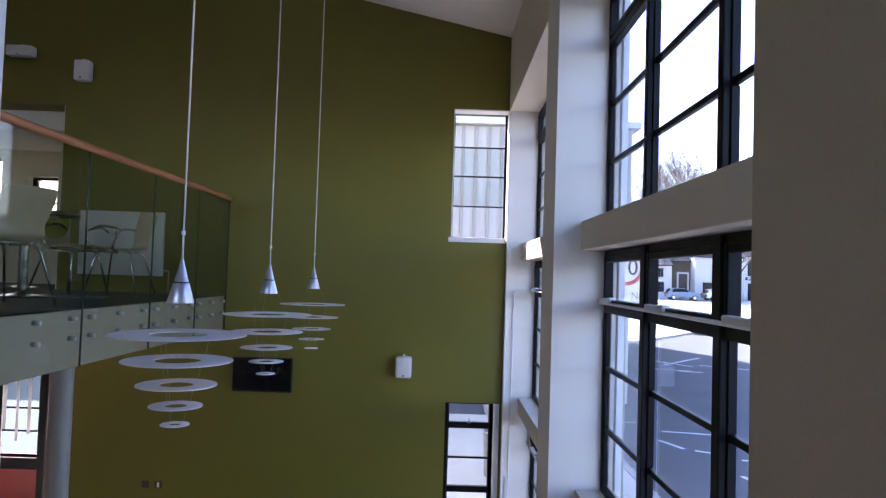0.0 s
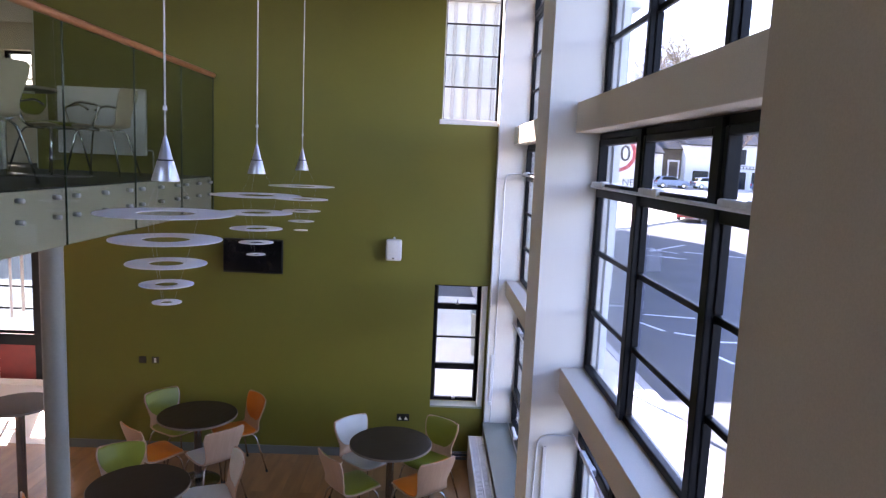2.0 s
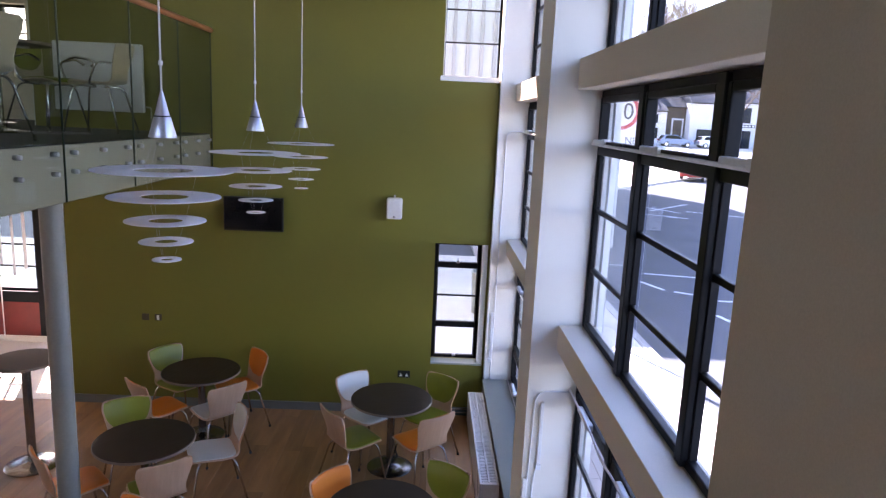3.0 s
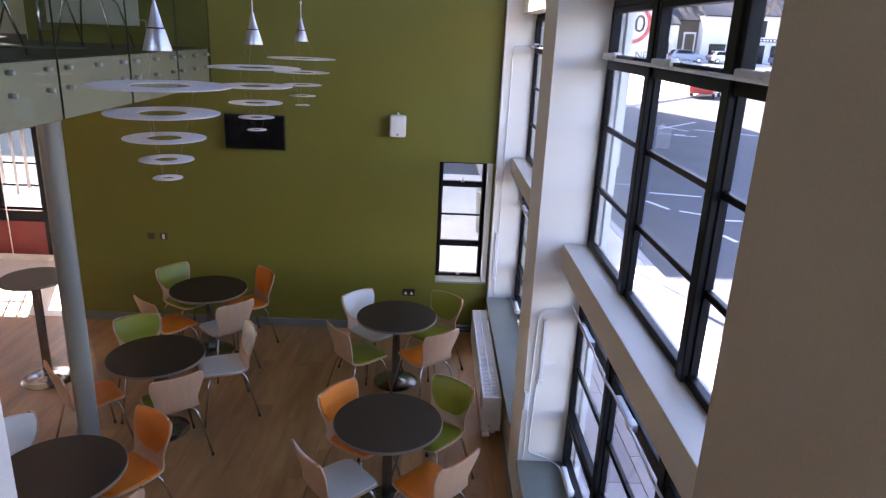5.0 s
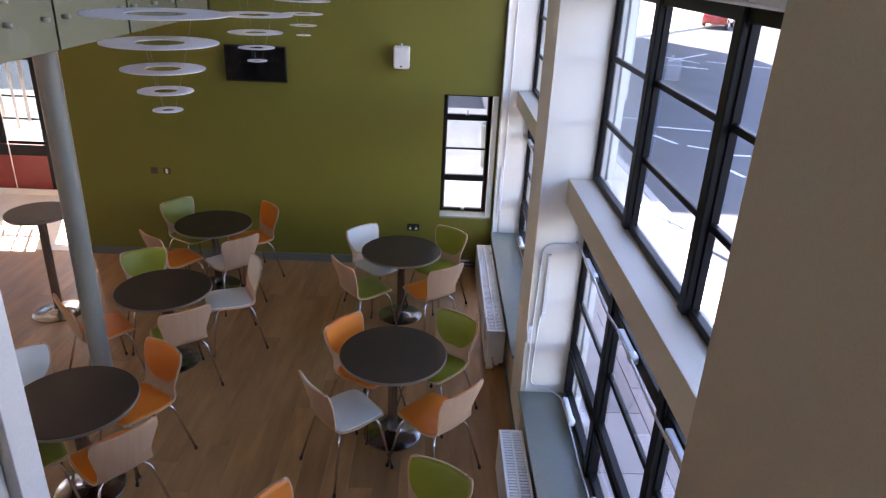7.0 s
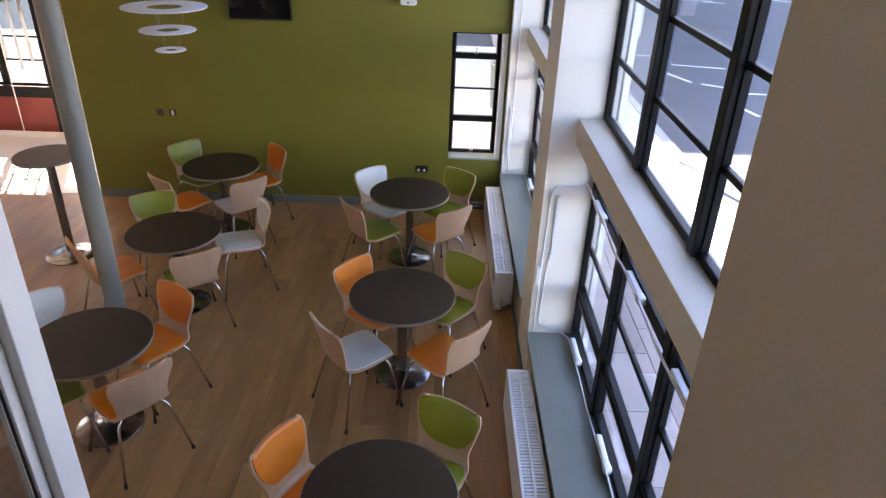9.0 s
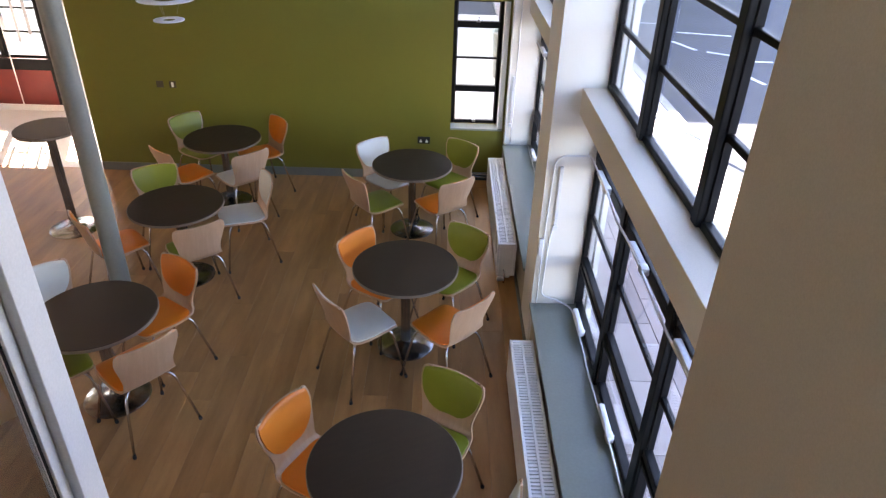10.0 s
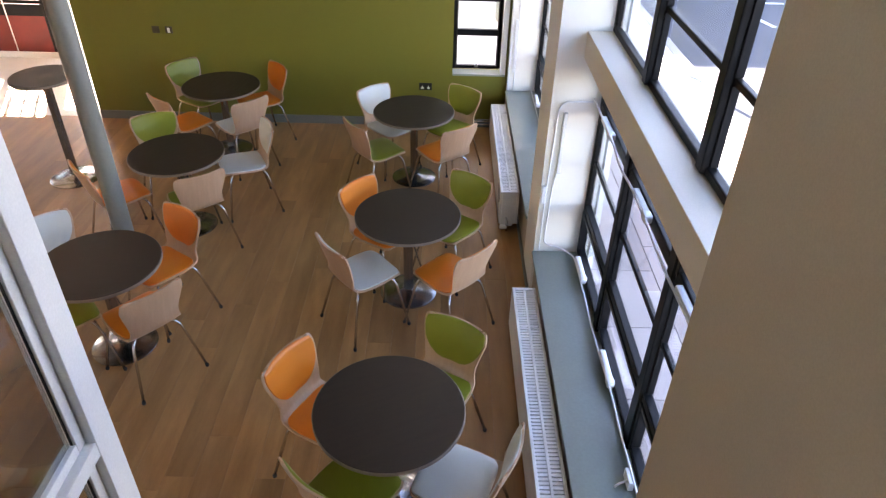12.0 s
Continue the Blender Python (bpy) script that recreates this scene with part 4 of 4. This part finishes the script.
house(46.5, 85.0, 1.45, 9.0, -12, "render", 5.6, 2.6, "white rendered house with slate roof", [("window", 1.0, 3.0, 1.0, 1.5), ("window", 4.0, 3.0, 1.0, 1.5), ("window", 6.8, 3.0, 1.0, 1.5), ("door", 4.0, 0.0, 1.0, 2.1)])
shop = thing("shop_sign", "dark shop fascia board with pale unreadable lettering", "shop sign")
bm = B()
box(bm, 38.5, 45.0, 85.80, 85.908, 4.06, 4.42, 0.02)
part("board", bm, "black", shop)
for k in range(8):
    bm = B()
    x = 38.75 + 0.42 * k
    box(bm, x, x + 0.27, 85.785, 85.799, 4.15, 4.34)
    part("bar", bm, "plastic", shop)


def car(m, paint, label):
    c = thing("parked_car", label, "car", m, "parked cars")
    prof = [(-2.0, 0.35), (-2.02, 0.75), (-1.85, 0.95), (-1.55, 1.38), (-1.2, 1.47), (0.1, 1.45), (0.75, 0.98), (1.75, 0.82), (2.0, 0.62), (2.0, 0.32)]
    bm = B()
    sides = []
    for sx in (-1, 1):
        sides.append([bm.verts.new((sx * (0.82 if z < 1.0 else 0.66), y, z)) for y, z in prof])
    k = len(prof)
    for i in range(k):
        bm.faces.new((sides[0][i], sides[0][(i + 1) % k], sides[1][(i + 1) % k], sides[1][i]))
    bm.faces.new(sides[0])
    bm.faces.new(list(reversed(sides[1])))
    bmesh.ops.bevel(bm, geom=bm.edges[:], offset=0.05, segments=2, affect="EDGES")
    part("body", bm, paint, c, "", 35)
    for nm, p in (("rear_window", ((-1.88, 0.99), (-1.62, 1.34))), ("windscreen", ((0.22, 1.40), (0.74, 1.02)))):
        bm = B()
        (y0, z0), (y1, z1) = p
        off = -0.025 if y0 < 0 else 0.03
        vs = [bm.verts.new((sx * 0.6, y + off, z + 0.02)) for y, z in p for sx in (-1, 1)]
        bm.faces.new((vs[0], vs[1], vs[3], vs[2]))
        bmesh.ops.solidify(bm, geom=bm.faces[:], thickness=0.01)
        part(nm, bm, "darkwin", c)
    for sx in (-1, 1):
        bm = B()
        vs = [bm.verts.new((sx * x, y, z)) for x, y, z in ((0.815, -1.5, 1.0), (0.69, -1.2, 1.38), (0.69, 0.05, 1.38), (0.815, 0.6, 1.0))]
        bm.faces.new(vs)
        bmesh.ops.solidify(bm, geom=bm.faces[:], thickness=0.02)
        part("side_window", bm, "darkwin", c)
        bm = B()
        box(bm, sx * 0.62 - 0.12, sx * 0.62 + 0.12, -2.06, -2.0, 0.72, 0.9, 0.02)
        part("tail_light", bm, "lamp_red", c)
        for y in (-1.25, 1.25):
            bm = B()
            tube(bm, [(sx * 0.66, y, 0.31), (sx * 0.85, y, 0.31)], 0.31, 24)
            w = part("wheel", bm, "rubber", c)
            bm = B()
            tube(bm, [(sx * 0.85, y, 0.31), (sx * 0.862, y, 0.31)], 0.19, 20)
            part("rim", bm, "steel", w)
    return c


car(pose(19.35, 49.6, -0.16, 0, 0, -30), "carred", "red hatchback parked at the kerb")
car(pose(41.2, 82.5, 1.37, 0, 0, -70), "carblue", "blue-grey car parked before the houses")
car(pose(34.0, 82.8, 1.37, 0, 0, -85), "carsilver", "silver car parked before the houses")
car(pose(29.4, 82.6, 1.36, 0, 0, -95), "carblue", "blue-grey car parked before the houses")

kerb = B()
box(kerb, 3.45, 3.6, -60, 30, -0.16, -0.045, 0.01)
setting("kerb", kerb, "kerb", "pale granite kerb stones along the road", "kerb")
# far pavement rising from its kerb to the houses
far_pave = B()
line = ((8.0, 36.0), (13.9, 43.1), (19.6, 50.7), (27.0, 58.0), (60.0, 62.0))
low = [far_pave.verts.new((x, y, -0.2)) for x, y in line]
edge = [far_pave.verts.new((x, y, -0.03)) for x, y in line]
top = [far_pave.verts.new((x + (4.0 if x < 50 else 30.0), 84.0, 1.45)) for x, y in line]
end = [far_pave.verts.new((v.co.x, 130.0, 1.6)) for v in top]
for p, q in ((low, edge), (edge, top), (top, end)):
    for i in range(4):
        far_pave.faces.new((p[i], p[i + 1], q[i + 1], q[i]))
setting("pavement_far", far_pave, "paving", "pale concrete pavement rising across the road", "pavement")
north_yard = B()
box(north_yard, -14, 1.25, 7.9 + 1.9, 17.5, -0.16, -0.07)
setting("pavement_yard", north_yard, "paving", "pale concrete yard behind the building", "pavement")
marks = [(6.0, 16.5, 1.25, 0.10, -11), (5.17, 15.3, 0.82, 0.10, -68), (5.72, 14.68, 0.48, 0.10, -30), (6.45, 14.1, 0.42, 0.10, 0), (5.78, 12.7, 0.5, 0.10, -76), (6.6, 12.2, 0.9, 0.10, -40),
         (10.26, 27.86, 0.9, 0.12, -15), (11.2, 31.5, 4.3, 0.12, 49), (10.3, 30.6, 2.6, 0.12, -60), (9.4, 28.4, 2.0, 0.12, -20), (12.6, 29.5, 2.6, 0.12, -30), (4.6, 17.6, 1.4, 0.10, -8)]
for x, y, ln, w, deg in marks:
    bm = B()
    box(bm, -ln / 2, ln / 2, -w / 2, w / 2, 0.0, 0.004)
    ob = part("road_marking", bm, "roadpaint")
    ob.matrix_basis = pose(x, y, -0.16, 0, 0, deg)
    tagged(ob, "worn white painted line on the asphalt", "road marking", "road markings", "structure")


def bare_tree(x, y, h, seed):
    rng = random.Random(seed)
    t = thing("bare_tree", "tall leafless winter tree with fine brown twigs", "tree", pose(x, y, -0.16), "street trees")
    limbs, twigs = [], B()

    def grow(bm, p, d, ln, r, level):
        pts, rad = [p], [r]
        for i in range(4):
            d = (d + Vector((rng.uniform(-1, 1), rng.uniform(-1, 1), rng.uniform(-0.4, 0.9))) * 0.16).normalized()
            p = p + d * ln / 4
            pts.append(p)
            rad.append(r * (1 - 0.16 * (i + 1)))
        tube(bm, pts, [max(q, 0.03) for q in rad], 7 if level < 2 else 4)
        if level < 4:
            for k in range(5 if level else 6):
                a = rng.uniform(0, 6.28)
                q = pts[rng.choice((2, 3, 4))]
                side = Vector((math.cos(a), math.sin(a), rng.uniform(0.3, 1.0))).normalized()
                grow(twigs if level else limbs[0], q, (d * 0.5 + side).normalized(), ln * rng.uniform(0.5, 0.72), rad[-1] * 0.62, level + 1)
    limbs.append(B())
    grow(limbs[0], Vector((0, 0, 0)), Vector((0, 0, 1)), h * 0.42, h * 0.022, 0)
    part("trunk", limbs[0], "bark", t, "", 60)
    tagged(part("crown", twigs, "bark", t, "fine bare twigs"), kind="stuff")
    return t


for k, (x, y, h) in enumerate(((33, 90, 25), (34, 78, 21), (36, 104, 30), (25, 112, 29), (35, 68, 20), (22, 128, 32), (34, 120, 31))):
    bare_tree(x, y, h, k + 3)

yard_wall = thing("yard_building", "pale rendered yard building with an added unseen sun-blocking tower", "house", pose(-8.5, 20.15, -0.16))
bm = B()
# unseen tall block, added to keep direct sun out of the narrow window
box(bm, 0, 4.5, 0, 1.6, 0, 12.8)
box(bm, 0, 4.5, 1.601, 6, 0, 8.2)
box(bm, 4.501, 14, 0, 6, 0, 8.2)
part("wall", bm, "render", yard_wall)
bm = B()
for k in range(40):
    x = 0.15 + k * 0.35 + 0.07 * math.sin(k * 7.0)
    box(bm, x, x + 0.10, -0.12, -0.001, 2.6, 8.15)
tagged(part("cladding_batten", bm, "kerb", yard_wall, "vertical cladding battens"), kind="stuff")
bm = B()
# roof of the added sun-blocking block, then the low roofs
box(bm, -0.3, 4.6, -0.3, 1.6, 12.81, 13.0)
box(bm, -0.3, 4.5, 1.601, 6.2, 8.21, 8.4)
box(bm, 4.501, 14.2, -0.3, 6.2, 8.21, 8.4)
part("roof", bm, "render", yard_wall)
for i in range(5):
    bm = B()
    box(bm, 1.2 + i * 2.6, 2.4 + i * 2.6, -0.05, 0.02, 1.0, 2.5, 0.01)
    part("window", bm, "darkwin", yard_wall)
row = thing("street_building", "long pale rendered building along the street", "house", pose(-8.5, 26.4, -0.16))
bm = B()
box(bm, 0, 15.0, 0, 8, 0, 12.2)
box(bm, 0, 17.0, 8.001, 20.3, 0, 12.2)
part("wall", bm, "render", row)
bm = B()
box(bm, -0.2, 15.2, -0.2, 7.9, 12.21, 12.4)
box(bm, -0.2, 17.0, 7.901, 20.5, 12.21, 12.4)
part("roof", bm, "slate", row)
for x, y0, count in ((15.0, 1.2, 2), (17.0, 9.4, 4)):
    for i in range(count):
        for z in (1.0, 4.4, 7.8):
            bm = B()
            box(bm, x - 0.02, x + 0.05, y0 + i * 2.8, y0 + 1.2 + i * 2.8, z, z + 1.7, 0.01)
            part("window", bm, "darkwin", row)
bin_ = thing("litter_bin", "grey metal litter bin standing in the yard", "litter bin", pose(0.95, 12.2, -0.07))
bm = B()
lathe(bm, [(0, 0), (0.22, 0), (0.25, 0.75), (0.27, 0.78), (0.24, 0.80), (0.20, 0.2), (0, 0.2)], 24)
part("body", bm, "column", bin_, "", 40)

# ---- floor boards and paving slabs ----
base = B()
box(base, WEST, 0.60, SOUTH, NORTH, -0.2, -0.006)
floor = setting("floor", base, "joint", "brown oak plank floor", "floor")
rng = random.Random(11)
PW = 0.18
lengths = {}


def plank_mesh(ln):
    if ln not in lengths:
        bm = B()
        box(bm, 0.0005, PW - 0.0005, 0.0005, ln - 0.0005, -0.006, 0.0)
        top = [e for e in bm.edges if all(v.co.z > -0.001 for v in e.verts)]
        bmesh.ops.bevel(bm, geom=top, offset=0.0008, segments=1, affect="EDGES")
        lengths[ln] = to_mesh("plank", bm, "oak")
    return lengths[ln]


rest = []
rows = int((0.60 + 8.0) / PW) + 1
for i in range(rows):
    x = 0.60 - (i + 1) * PW
    y = SOUTH + rng.choice((-1.5, -1.1, -0.7, -0.3))
    while y < NORTH:
        ln = rng.choice((1.2, 1.6, 1.8, 2.1))
        if y + ln > NORTH:
            ln = max(0.3, round(NORTH - y, 1))
        if x > -4.3 and 1.2 < y + ln and y < 7.6:
            ob = new("plank", plank_mesh(ln))
            ob.parent = floor
            ob.location = (x, y, 0)
        else:
            rest.append((x, y, ln))
        y += ln
        if NORTH - y < 0.25:
            break
vs, fs = [], []
for x, y, ln in rest:
    k = len(vs)
    a, b, c, d = x + 0.0005, x + PW - 0.0005, max(y, SOUTH) + 0.0005, y + ln - 0.0005
    vs += [(a, c, 0), (b, c, 0), (b, d, 0), (a, d, 0), (a, c, -0.006), (b, c, -0.006), (b, d, -0.006), (a, d, -0.006)]
    fs += [(k, k + 1, k + 2, k + 3), (k, k + 4, k + 5, k + 1), (k + 1, k + 5, k + 6, k + 2), (k + 2, k + 6, k + 7, k + 3), (k + 3, k + 7, k + 4, k)]
me = bpy.data.meshes.new("plank_rest")
me.from_pydata(vs, [], fs)
me.materials.append(M["oak"])
ob = new("plank_rest", me)
ob.parent = floor
tagged(ob, kind="stuff")

pave_base = B()
box(pave_base, 1.14, 3.45, -40, 140, -0.16, -0.075)
pave = setting("pavement", pave_base, "kerb", "pale concrete slab pavement along the window wall", "pavement")
bm = B()
box(bm, 0.004, 0.571, 0.004, 0.746, -0.02, 0.0)
slab = to_mesh("paving_slab", bm, "paving")
# darker copy for the two rows by the building, shade in the colour
bm = B()
box(bm, 0.004, 0.571, 0.004, 0.746, -0.02, 0.0)
slab_shaded = to_mesh("paving_slab", bm, "shade_slab")
for i in range(4):
    for j in range(38):
        ob = new("paving_slab", slab_shaded if i < 2 else slab)
        ob.parent = pave
        ob.location = (1.145 + i * 0.575, -2.0 + j * 0.75 + (0.375 if i % 2 else 0), -0.055 + rng.uniform(-0.002, 0.002))
